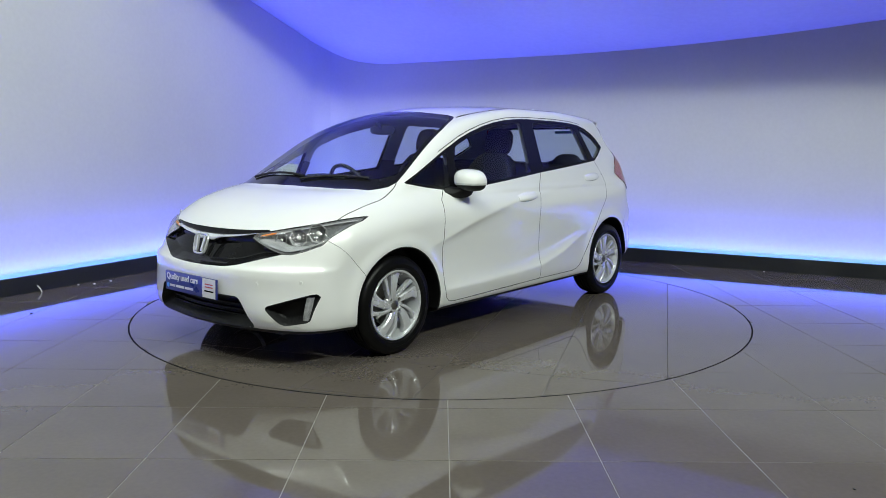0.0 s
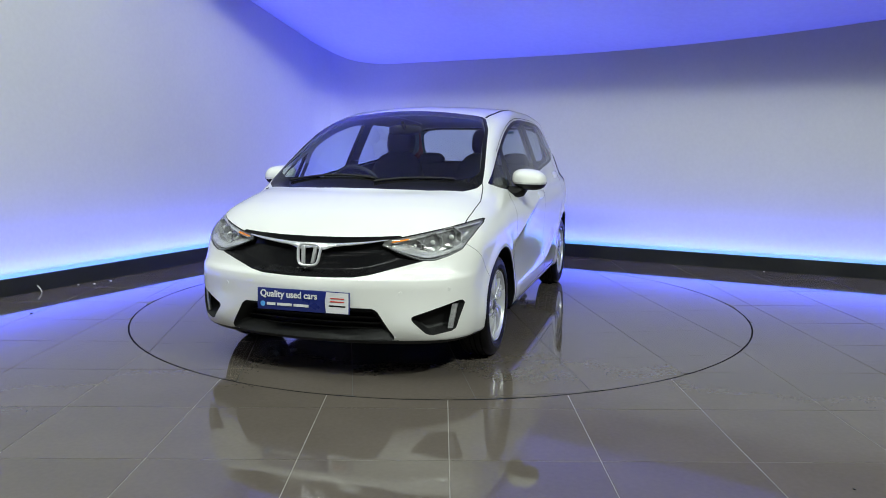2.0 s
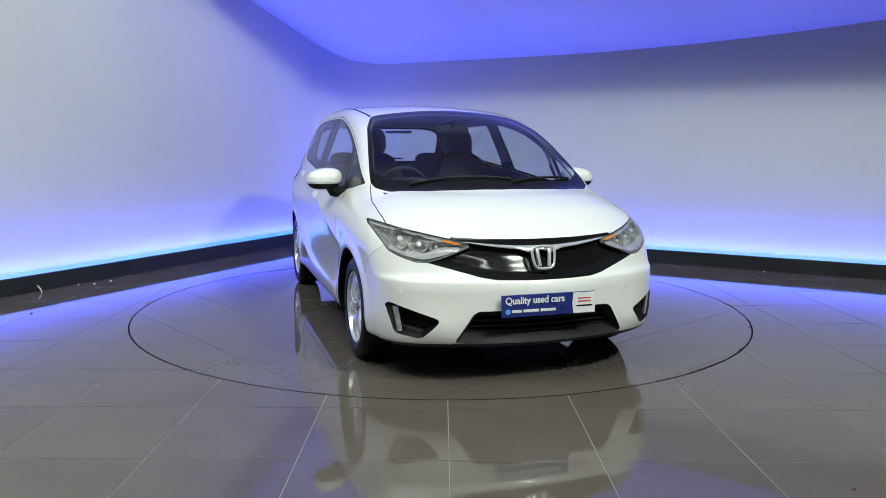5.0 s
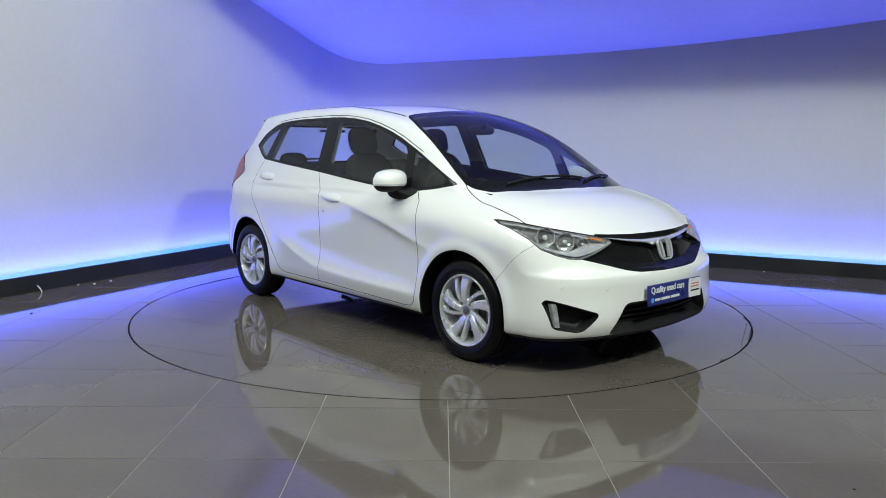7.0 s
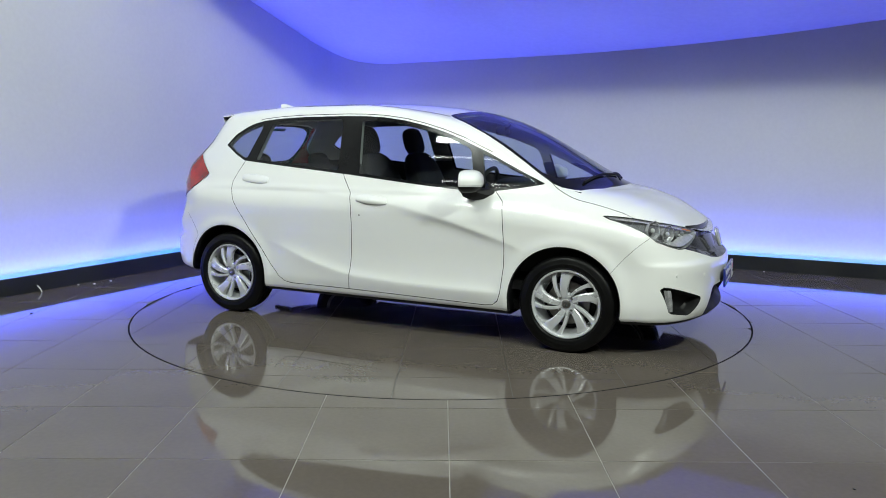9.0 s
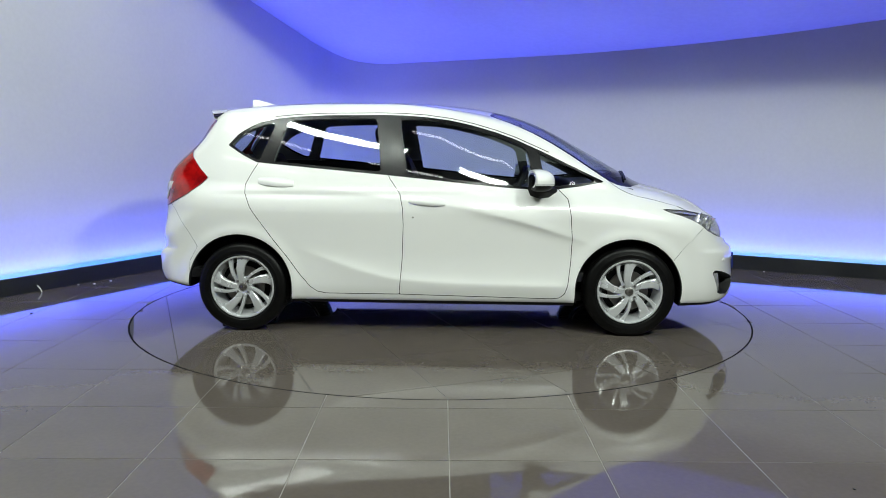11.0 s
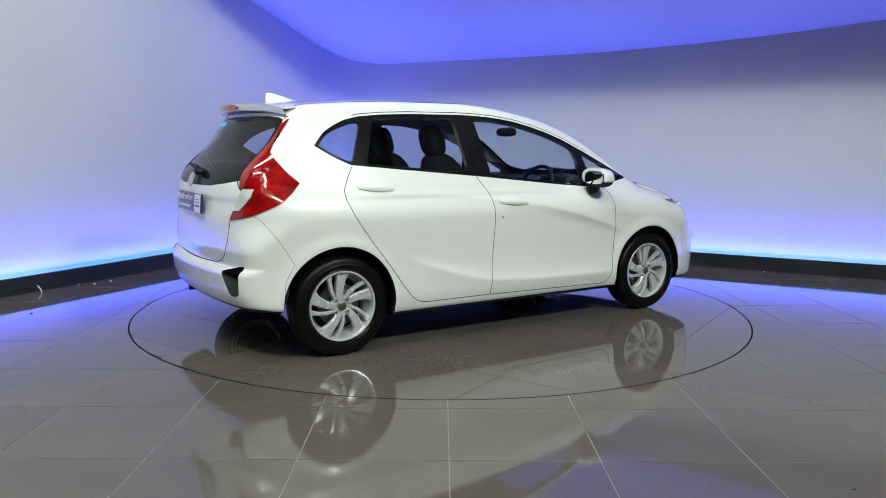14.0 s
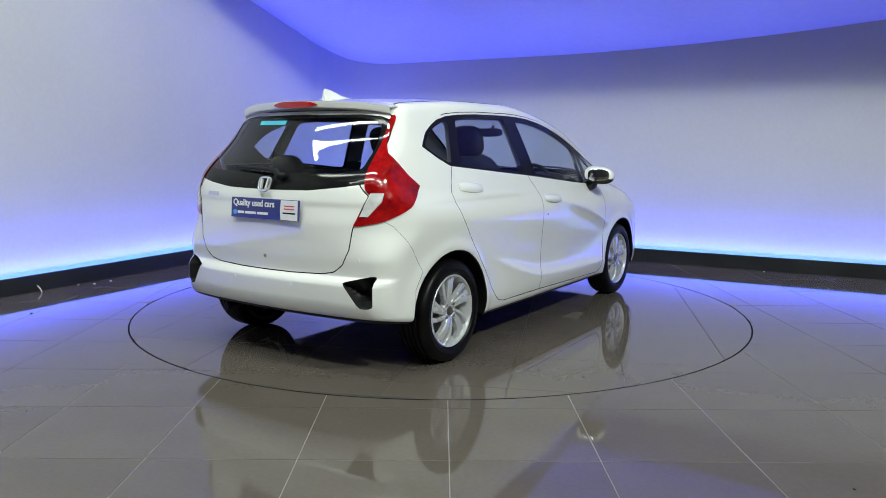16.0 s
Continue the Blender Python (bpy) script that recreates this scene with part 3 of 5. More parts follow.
GRILLE = [(-0.2, 0.752), (0.2, 0.756), (0.36, 0.762), (0.46, 0.768), (0.50, 0.70), (0.60, 0.655), (0.585, 0.642), (0.46, 0.608), (0.34, 0.574), (0.26, 0.562), (0.1, 0.557), (-0.2, 0.556)]
INTAKE = [(-0.2, 0.412), (0.36, 0.405), (0.385, 0.393), (0.47, 0.255), (0.465, 0.238), (0.3, 0.230), (-0.2, 0.227)]
FOG = [(0.775, 0.438), (0.76, 0.436), (0.56, 0.366), (0.552, 0.35), (0.622, 0.270), (0.645, 0.260), (0.735, 0.277), (0.75, 0.29), (0.785, 0.42)]
TAIL_SIDE = [(-0.205, 1.40), (-0.228, 1.365), (-0.312, 1.255), (-0.355, 1.190), (-0.342, 1.150), (-0.29, 1.08), (-0.225, 1.018), (-0.28, 0.965), (-0.36, 0.907), (-0.50, 0.840), (-0.60, 0.805), (-0.9, 0.795), (-0.9, 1.42)]
TAIL_IN = curve((0.7, 0.57), (0.80, 0.588), (0.90, 0.632), (0.972, 0.664), (1.0, 0.640), (1.06, 0.622), (1.2, 0.598), (1.4, 0.575))
REAR_GLASS = [(-0.2, 1.408), (0.42, 1.406), (0.53, 1.395), (0.60, 1.37), (0.62, 1.25), (0.63, 1.10), (0.63, 1.062), (0.52, 1.058), (-0.2, 1.050)]
REAR_CLEAR = [(-0.2, 1.392), (0.40, 1.390), (0.50, 1.376), (0.555, 1.34), (0.575, 1.22), (0.578, 1.12), (0.55, 1.095), (0.45, 1.086), (-0.2, 1.080)]
BLACK_BAND = [(-0.2, 1.050), (0.63, 1.062), (0.63, 1.035), (0.50, 1.015), (0.3, 0.994), (-0.2, 0.986)]
GATE = [(-0.2, 1.43), (0.5, 1.43), (0.58, 1.40), (0.58, 1.06), (0.63, 1.0), (0.660, 0.972), (0.628, 0.90), (0.590, 0.80), (0.575, 0.69), (0.535, 0.61), (0.48, 0.568), (0.40, 0.553), (0.2, 0.546), (-0.2, 0.545)]
BACK_VENT = [(0.555, 0.520), (0.57, 0.527), (0.71, 0.562), (0.724, 0.557), (0.722, 0.402), (0.71, 0.393), (0.665, 0.388), (0.648, 0.395)]
FRONT_BUMPER = [(2.55, -0.1), (2.70, 0.30), (2.775, 0.485), (2.80, 0.515), (2.87, 0.60), (2.95, 0.68), (3.0, 0.72), (3.05, 0.80), (3.6, 0.80), (3.6, -0.1)]
BACK_BUMPER = [(-0.34, 0.0), (-0.355, 0.30), (-0.345, 0.47), (-0.29, 0.565), (-0.36, 0.68), (-0.455, 0.815), (-0.5, 0.85), (-0.9, 0.85), (-0.9, 0.0)]


def build_skin():
    s = Skin()
    front, back = (lambda x, y, z: x > 2.6), (lambda x, y, z: x < -0.12)
    flank_only = lambda x, y, z: (y > 0.5) & (x > -0.3)
    for cx, cz, r in ARCHES:
        s.cut(lambda x, y, z: np.hypot(x - cx, z - cz) - r, "body", "none", lambda x, y, z: (y > 0.50) & (z < 0.8))
        s.cut(lambda x, y, z: np.maximum(np.abs(x - cx) - r + 0.0, z - cz), "body", "none", lambda x, y, z: (y > 0.50) & (z < 0.5) & (np.abs(x - cx) < r))
    s.panel(DLO, "xz", "dlo", where=lambda x, y, z: (y > 0.5) & (z > 0.9))
    for poly, to in ((GLASS_Q, "glass_q"), (GLASS_F, "glass_f"), (GLASS_R, "glass_r"), (GLASS_B, "glass_b")):
        s.panel(poly, "xz", to, "dlo")
    s.panel(SCREEN, "xy", "frit", where=lambda x, y, z: (z > 0.9) & (x > 1.5))
    s.panel([(a - 0.030 - 0.075 * min(max((a - 2.2) / 0.3, 0), 1), b - 0.036) if a > 1.9 else (a + 0.02, b - 0.018) for a, b in SCREEN], "xy", "screen", "frit")
    s.panel(HEADLAMP, "yz", "headlamp", where=front, gap=0.004)
    s.panel(GRILLE, "yz", "grille", where=front)
    s.panel(INTAKE, "yz", "intake", where=front)
    s.panel(FOG, "yz", "fog", where=lambda x, y, z: x > 2.9)
    s.panel(BONNET, "xy", "bonnet", where=lambda x, y, z: (x > 2.3) & (z > 0.72), gap=0.005)
    s.cut(lambda x, y, z: np.maximum(outline_distance(TAIL_SIDE, x, z), TAIL_IN(z) - y), "body", "tail", back)
    s.panel(REAR_GLASS, "yz", "rear_glass", where=back)
    s.panel(REAR_GLASS, "yz", "rear_frit", "rear_glass")
    s.panel(REAR_CLEAR, "yz", "rear_glass", "rear_frit")
    s.panel(BLACK_BAND, "yz", "black_band", where=back)
    s.panel(GATE, "yz", "gate", where=back, gap=0.006)
    s.panel(BACK_VENT, "yz", "back_vent", where=lambda x, y, z: x < -0.3)
    s.panel(DOOR_F, "xz", "door_f", where=flank_only, gap=0.0045)
    s.panel(DOOR_R, "xz", "door_r", where=flank_only, gap=0.0045)
    s.cut(lambda x, y, z: z - 0.236 + 0.0 * x, "body", "lip", lambda x, y, z: (x > 3.0) & (y < 0.49))
    s.panel(FRONT_BUMPER, "xz", "front_bumper", where=lambda x, y, z: x > 2.5, gap=0.002)
    s.panel(BACK_BUMPER, "xz", "back_bumper", where=lambda x, y, z: x < -0.1, gap=0.002)
    # black drip mouldings along the roof
    ditch = lambda x: 0.530 + 0.035 * np.sin(np.clip((1.58 - x) / 1.8, 0, 1) * 3.0)
    on_roof = lambda x, y, z: (z > 1.36) & (x < 1.63) & (x > -0.16)
    s.cut(lambda x, y, z: ditch(x) - 0.008 - y, "body", "moulding", on_roof)
    s.cut(lambda x, y, z: ditch(x) + 0.008 - y, "moulding", "body")
    # shut line of the door frames, just above the windows
    s.cut(lambda x, y, z: outline_distance(DLO, x, z) - 0.0165, "body", "frame_line", lambda x, y, z: (y > 0.5) & (z > 1.13) & (x > 0.16) & (x < 2.0))
    s.cut(lambda x, y, z: outline_distance(DLO, x, z) - 0.0115, "frame_line", "body")
    s.L[s.L == "frame_line"] = "gap"
    # the dark floor pan
    s.cut(lambda x, y, z: slope(np.stack([x, y, z], -1))[:, 2] + 0.62, ("body", "front_bumper", "back_bumper", "lip", "gap"), "pan", lambda x, y, z: z < 0.36)
    return s


SKIN = build_skin()


def sunk(poly, axes, depth, run):
    """How deep a recess lies below the skin, growing inwards from its outline."""
    def push(x, y, z):
        q = {"x": x, "y": y, "z": z}
        d = -outline_distance(poly, q[axes[0]], q[axes[1]])
        return depth * np.clip(d / run, 0, 1)
    return push


CAR = tagged(new("car"), "white five-door hatchback car with silver alloy wheels on the turntable", "car")
BODY = SKIN.emit("body", "body_shell", M_PAINT, CAR)
SKIN.emit("bonnet", "bonnet", M_PAINT, CAR)
BUMPER_F = SKIN.emit("front_bumper", "front_bumper", M_PAINT, CAR)
BUMPER_B = SKIN.emit("back_bumper", "rear_bumper", M_PAINT, CAR)
GATE_OB = SKIN.emit("gate", "tailgate", M_PAINT, CAR)
SKIN.emit("gap", "panel_gap", M_PLASTIC, BODY, push=lambda x, y, z: 0.004 + 0 * x, text="dark shut lines between panels")
for s in (1, -1):
    SKIN.emit("moulding", "roof_moulding", M_SATIN_BLACK, CAR, (s,), push=lambda x, y, z: 0.004 + 0 * x, text="black drip moulding of the roof")
SKIN.emit("pan", "floor_pan", M_PLASTIC, CAR, text="black underbody panel")
SKIN.emit("lip", "front_lip", M_PLASTIC, BUMPER_F, text="black plastic lower lip", push=lambda x, y, z: -0.012 * np.clip((0.236 - z) / 0.012, 0, 1))
SKIN.emit("frit", "screen_border", M_GLOSS_BLACK, CAR, text="black windscreen border")
SKIN.emit("screen", "windscreen", M_SCREEN, CAR, text="clear windscreen")
SKIN.emit("rear_glass", "rear_window", M_TINT, GATE_OB, text="dark tinted rear window")
SKIN.emit("rear_frit", "rear_window_border", M_GLOSS_BLACK, GATE_OB, text="black border of the rear window")
SKIN.emit("black_band", "tailgate_band", M_GLOSS_BLACK, GATE_OB, text="gloss black band under the rear window")
GRILLE_OB = SKIN.emit("grille", "grille", M_GLOSS_BLACK, BUMPER_F, push=sunk(GRILLE, "yz", 0.035, 0.05), text="gloss black grille")
SKIN.emit("intake", "lower_intake", M_PLASTIC, BUMPER_F, push=sunk(INTAKE, "yz", 0.09, 0.05), text="black lower air intake")
for s in (1, -1):
    door_f = SKIN.emit("door_f", "front_door", M_PAINT, CAR, (s,))
    door_r = SKIN.emit("door_r", "rear_door", M_PAINT, CAR, (s,))
    SKIN.emit("dlo", "window_surround", M_SATIN_BLACK, CAR, (s,), text="satin black window surround and pillars")
    SKIN.emit("glass_f", "front_window", M_SIDE, door_f, (s,), text="clear door window")
    SKIN.emit("glass_r", "rear_side_window", M_TINT, door_r, (s,), text="tinted door window")
    SKIN.emit("glass_q", "front_quarter_window", M_SIDE, CAR, (s,), text="small clear quarter window")
    SKIN.emit("glass_b", "rear_quarter_window", M_TINT, CAR, (s,), text="small tinted quarter window")
    SKIN.emit("fog", "fog_lamp_recess", M_PLASTIC, BUMPER_F, (s,), push=sunk(FOG, "yz", 0.07, 0.02), text="black fog lamp recess")
    SKIN.emit("back_vent", "bumper_vent", M_PLASTIC, BUMPER_B, (s,), push=sunk(BACK_VENT, "yz", 0.09, 0.015), text="black vent of the rear bumper")
    tail = SKIN.emit("tail", "tail_light", M_RED, CAR, (s,), push=lambda x, y, z: -0.006 + 0 * x, text="red tail light wrapped round the corner")
    lamp = SKIN.emit("headlamp", "headlight", M_LENS, CAR, (s,), text="clear headlight lens over chrome reflectors")
    SKIN.emit("headlamp", "lamp_housing", M_LAMP_DARK, lamp, (s,), push=sunk(HEADLAMP, "yz", 0.075, 0.04), text="dark lamp housing")
# ---- places on the body's skin ----
def along(point, lo, hi):
    """Where the line point(q), q from lo (inside) to hi (outside), leaves the body."""
    for _ in range(2):
        q = np.linspace(hi, lo, 60)
        f = form(*point(q))
        i = max(int(np.argmax(f < 0)), 1)
        lo, hi = q[i], q[i - 1]
        f0, f1 = f[i], f[i - 1]
    return float(lo + (hi - lo) * f0 / (f0 - f1)) if f0 < 0 < f1 else float(lo)


def skin_y(x, z):
    """Half-width of the body at (x, z)."""
    return along(lambda q: (q * 0 + x, q, q * 0 + z), 0.2, 1.1)


def skin_x(y, z, back=False):
    """Where the nose (or the tail) stands at (y, z)."""
    return along(lambda q: (q, q * 0 + y, q * 0 + z), 1.0, -1.0 if back else 3.6)


def skin_z(x, y):
    """Height of the bonnet, windscreen or roof at (x, y)."""
    return along(lambda q: (q * 0 + x, q * 0 + y, q), 0.5, 1.7)


def add_sheet(bm, grid, lift):
    """A thick sheet over a grid of points: lift is the way its back lies."""
    a = [[bm.verts.new(p) for p in row] for row in grid]
    b = [[bm.verts.new(Vector(p) + Vector(lift)) for p in row] for row in grid]
    n, k = len(grid), len(grid[0])
    for i in range(n - 1):
        for j in range(k - 1):
            bm.faces.new((a[i][j], a[i + 1][j], a[i + 1][j + 1], a[i][j + 1]))
            bm.faces.new((b[i][j], b[i][j + 1], b[i + 1][j + 1], b[i + 1][j]))
    rim = [(i, 0) for i in range(n - 1)] + [(n - 1, j) for j in range(k - 1)] + [(i, k - 1) for i in range(n - 1, 0, -1)] + [(0, j) for j in range(k - 1, 0, -1)]
    for (i, j), (p, q) in zip(rim, rim[1:] + rim[:1]):
        bm.faces.new((a[i][j], a[p][q], b[p][q], b[i][j]))


def add_blob(bm, cx, cy, cz, rx, ry, rz, power=2.5, m=None, segs=28, rings=16):
    """A rounded lozenge (superellipsoid)."""
    r = bmesh.ops.create_uvsphere(bm, u_segments=segs, v_segments=rings, radius=1.0)
    for v in r["verts"]:
        c = v.co
        k = (abs(c.x) ** power + abs(c.y) ** power + abs(c.z) ** power) ** (-1 / power)
        v.co = Vector((c.x * k * rx, c.y * k * ry, c.z * k * rz))
        if m is not None:
            v.co = m @ v.co
        v.co += Vector((cx, cy, cz))
    return r["verts"]


# ---- wheel arches ----
def build_arch_liner(cx, cz, r, s):
    bm = bmesh.new()
    rows = []
    for i in range(41):
        a = radians(-14 + (208 if cx > 1 else 194) * i / 40)
        x, z = cx + r * math.cos(a), cz + r * math.sin(a)
        y = skin_y(x, max(z, 0.24)) - 0.001
        rows.append([(cx + q * math.cos(a), s * yy, cz + q * math.sin(a)) for q, yy in ((r + 0.001, y), (r - 0.006, y - 0.004), (r + 0.004, y - 0.03), (r + 0.02, y - 0.10), (r + 0.02, 0.47), (0.02, 0.47))])
    vs = [[bm.verts.new(p) for p in row] for row in rows]
    for A, B in zip(vs, vs[1:]):
        for k in range(5):
            bm.faces.new((A[k], A[k + 1], B[k + 1], B[k]))
    part("wheel_arch_liner", bm, M_PLASTIC, CAR, "black wheel arch liner")


for cx, cz, r in ARCHES:
    for s in (1, -1):
        build_arch_liner(cx, cz, r, s)


# ---- wheels ----
def build_wheel(x, s):
    wheel = new("wheel")
    wheel.parent = CAR
    wheel.matrix_basis = pose(x, s * 0.752, WHEEL_R, 0, 0, 0 if s > 0 else 180)
    bm = bmesh.new()
    half = [(0.209, 0.070), (0.213, 0.080), (0.221, 0.086), (0.223, 0.0895), (0.246, 0.093), (0.249, 0.0915), (0.265, 0.090), (0.278, 0.085), (0.288, 0.077), (0.2935, 0.066), (0.2955, 0.052), (0.2885, 0.051), (0.2885, 0.044), (0.2965, 0.043), (0.297, 0.018), (0.290, 0.017), (0.290, 0.009), (0.297, 0.008)]
    add_lathe(bm, half + [(r, -y) for r, y in reversed(half)], 72)
    part("tyre", bm, M_RUBBER, wheel, "black rubber tyre")
    bm = bmesh.new()
    add_lathe(bm, [(0.210, 0.068), (0.211, 0.080), (0.207, 0.085), (0.199, 0.083), (0.195, 0.074), (0.192, 0.05), (0.170, 0.01), (0.165, -0.04), (0.185, -0.07)], 72)
    rim = part("rim", bm, M_ALLOY, wheel, "silver alloy rim")
    for k in range(5):
        for a0, inner, outer, flare, lean in ((0, 0.034, 0.060, 0.026, 20), (-31, 0.017, 0.022, 0.012, 26)):
            bm = bmesh.new()
            cols = []
            for i in range(9):
                t = i / 8
                r = 0.042 + (0.199 - 0.042) * t
                a = radians(k * 72 + a0 + lean * t ** 0.8)
                w = inner + (outer - inner) * t + flare * max(0, t - 0.7) ** 2 * 11
                d = 0.067 + 0.013 * math.sin(t * math.pi * 0.9) - 0.004 * t
                c = Vector((r * math.cos(a), d, r * math.sin(a)))
                u = Vector((-math.sin(a), 0, math.cos(a)))
                b2 = u * (w / 2) - Vector((math.cos(a), 0, math.sin(a))) * (w * 0.18)
                cols.append([bm.verts.new(c + b2 * q + Vector((0, dy, 0))) for q, dy in ((-1, -0.030), (-1, -0.005), (-0.72, 0.0), (0.72, 0.0), (1, -0.005), (1, -0.030))])
            for A, B in zip(cols, cols[1:]):
                for q in range(5):
                    bm.faces.new((A[q], A[q + 1], B[q + 1], B[q]))
            bm.faces.new(cols[0])
            bm.faces.new(cols[-1][::-1])
            part("spoke", bm, M_ALLOY, wheel, "", True, 0.5)
    bm = bmesh.new()
    add_lathe(bm, [(0.001, 0.062), (0.060, 0.062), (0.066, 0.056), (0.066, 0.03), (0.001, 0.03)], 40)
    part("hub", bm, M_ALLOY, wheel)
    bm = bmesh.new()
    add_lathe(bm, [(0.001, 0.071), (0.022, 0.0705), (0.026, 0.068), (0.028, 0.060), (0.001, 0.060)], 32)
    cap = part("hub_cap", bm, M_DISC, wheel, "grey hub cap with a small silver badge")
    bm = bmesh.new()
    for dx in (-0.007, 0.007):
        add_box(bm, dx - 0.0025, dx + 0.0025, 0.0705, 0.0735, -0.010, 0.010)
    part("badge", bm, M_CHROME, cap)
    for k in range(4):
        a = radians(45 + 90 * k)
        bm = bmesh.new()
        add_lathe(bm, [(0.001, 0.072), (0.007, 0.072), (0.0095, 0.068), (0.0095, 0.045), (0.001, 0.045)], 6, Matrix.Translation((0.05 * math.cos(a), 0, 0.05 * math.sin(a))))
        part("wheel_nut", bm, M_DISC, wheel, "dark wheel nut")
    bm = bmesh.new()
    add_lathe(bm, [(0.001, 0.020), (0.128, 0.020), (0.131, 0.016), (0.131, 0.002), (0.128, -0.002), (0.001, -0.002)], 56)
    part("brake_disc", bm, M_DISC, wheel, "grey iron brake disc")
    bm = bmesh.new()
    add_lathe(bm, [(0.001, -0.03), (0.184, -0.03), (0.184, -0.045), (0.001, -0.045)], 48)
    part("backplate", bm, M_PLASTIC, wheel)
    return wheel


for x in (WHEELBASE, 0.0):
    for s in (1, -1):
        build_wheel(x, s)

# ---- door handles, mirrors, key lock ----
def build_handle(x0, x1, z0, z1, s, door):
    n = 15
    bm = bmesh.new()
    grid = []
    for i in range(n):
        t = i / (n - 1)
        x, z = x0 + (x1 - x0) * t, z0 + (z1 - z0) * t
        tall = 0.033 * math.sin(math.pi * (0.12 + 0.76 * t)) ** 0.4
        row = []
        for j in range(9):
            q = -1 + 2 * j / 8
            zz = z + q * tall
            bulge = 0.024 * math.sin(math.pi * (0.04 + 0.92 * t)) ** 0.5 * (1 - q * q) ** 0.5
            row.append((x, s * (skin_y(x, zz) - 0.004 + bulge), zz))
        grid.append(row)
    add_sheet(bm, grid, (0, -s * 0.012, 0))
    part("door_handle", bm, M_PAINT, door, "body-coloured pull handle")


for door in [o for o in CAR.children if o.name.split(".")[0] in ("front_door", "rear_door")]:
    s = 1 if door.data.vertices[0].co.y > 0 else -1
    if door.name.startswith("front"):
        build_handle(1.10, 1.335, 0.887, 0.872, s, door)
        bm = bmesh.new()
        y = skin_y(1.128, 0.775)
        add_lathe(bm, [(0.001, 0.0), (0.006, 0.0), (0.007, -0.004)], 16, pose(1.128, s * (y + 0.002), 0.775) @ pose(0, 0, 0, 0, 0, 0 if s > 0 else 180))
        if s < 0:
            part("key_lock", bm, M_DISC, door, "small grey key lock")
        else:
            bm.free()
    else:
        build_handle(0.115, 0.35, 1.000, 0.985, s, door)


def build_mirror(s):
    cx, cy, cz = 1.925, 0.900, 1.020
    tilt = Euler((0, 0, radians(-12 * s))).to_matrix()

    def shell(lo, hi, grow):
        bm = bmesh.new()
        vs = add_blob(bm, 0, 0, 0, 0.092 + grow, 0.112 + grow, 0.070 + grow, 2.5)
        for v in vs:
            v.co.x = max(v.co.x, -0.045)
            v.co.z += 0.010 * (v.co.y * s / 0.12) * -1
        for plane, keep_above in ((lo, True), (hi, False)):
            if plane is not None:
                bmesh.ops.bisect_plane(bm, geom=bm.verts[:] + bm.edges[:] + bm.faces[:], plane_co=(0, 0, plane), plane_no=(0, 0, 1), clear_inner=keep_above, clear_outer=not keep_above)
        for v in bm.verts:
            v.co = tilt @ v.co + Vector((cx, s * cy, cz))
        return bm
    mirror = part("door_mirror", shell(-0.028, None, 0.0), M_PAINT, CAR, "white door mirror cap on a black foot")
    part("lower_cover", shell(None, -0.028, -0.003), M_PLASTIC, mirror, "black lower cover")
    part("indicator", shell(-0.026, -0.016, 0.0015), M_WHITE_LENS, mirror, "thin clear indicator strip")
    bm = bmesh.new()
    pts = []
    for t, (x, y, z, wx, wz) in enumerate(((1.99, 0.78, 0.945, 0.075, 0.035), (1.95, 0.83, 0.935, 0.065, 0.038), (1.91, 0.875, 0.955, 0.05, 0.045), (1.90, 0.90, 0.99, 0.04, 0.03))):
        pts.append([bm.verts.new((x + wx * math.cos(k * math.pi / 4), s * (y + 0.012 * math.sin(k * math.pi / 4)), z + wz * math.sin(k * math.pi / 4))) for k in range(8)])
    for A, B in zip(pts, pts[1:]):
        for k in range(8):
            bm.faces.new((A[k], A[(k + 1) % 8], B[(k + 1) % 8], B[k]))
    bm.faces.new(pts[0])
    bm.faces.new(pts[-1][::-1])
    part("foot", bm, M_PLASTIC, mirror, "black mirror foot")
    bm = bmesh.new()
    vs = add_blob(bm, 0, 0, 0.0, 0.005, 0.080, 0.046, 3.2)
    for v in vs:
        v.co = tilt @ (v.co + Vector((-0.0455, 0, 0.002))) + Vector((cx, s * cy, cz))
    part("mirror_glass", bm, M_CHROME, mirror, "mirror glass")
    bm = bmesh.new()
    for v in add_blob(bm, 0, 0, 0.0, 0.010, 0.090, 0.055, 3.0):
        v.co = tilt @ (v.co + Vector((-0.0385, 0, 0.0))) + Vector((cx, s * cy, cz))
    part("bezel", bm, M_PLASTIC, mirror, "black mirror bezel")


for s in (1, -1):
    build_mirror(s)

# ---- nose: badge, chrome wing, slats, lamps ----
def build_badge(parent, m, w, h):
    """A chrome badge as a plain framed shape."""
    bm = bmesh.new()
    ring = []
    for k in range(32):
        a = 2 * math.pi * k / 32
        c, d = math.cos(a), math.sin(a)
        k2 = (abs(c) ** 4 + abs(d) ** 4) ** -0.25
        v = d * k2
        ring.append((c * k2 * w / 2 * (0.90 + 0.10 * v), v * h / 2, 0.006))
    add_tube(bm, ring, 0.0075 * w / 0.13, 8, True)
    for q in (-1, 1):
        add_prism(bm, [(q * w * 0.13, -h * 0.40), (q * w * 0.25, -h * 0.40), (q * w * 0.33, h * 0.40), (q * w * 0.20, h * 0.40)][::q], 0.0, 0.014, None, 0.003)
    bmesh.ops.transform(bm, matrix=m, verts=bm.verts)
    return part("badge", bm, M_SILVER, parent, "chrome framed badge")


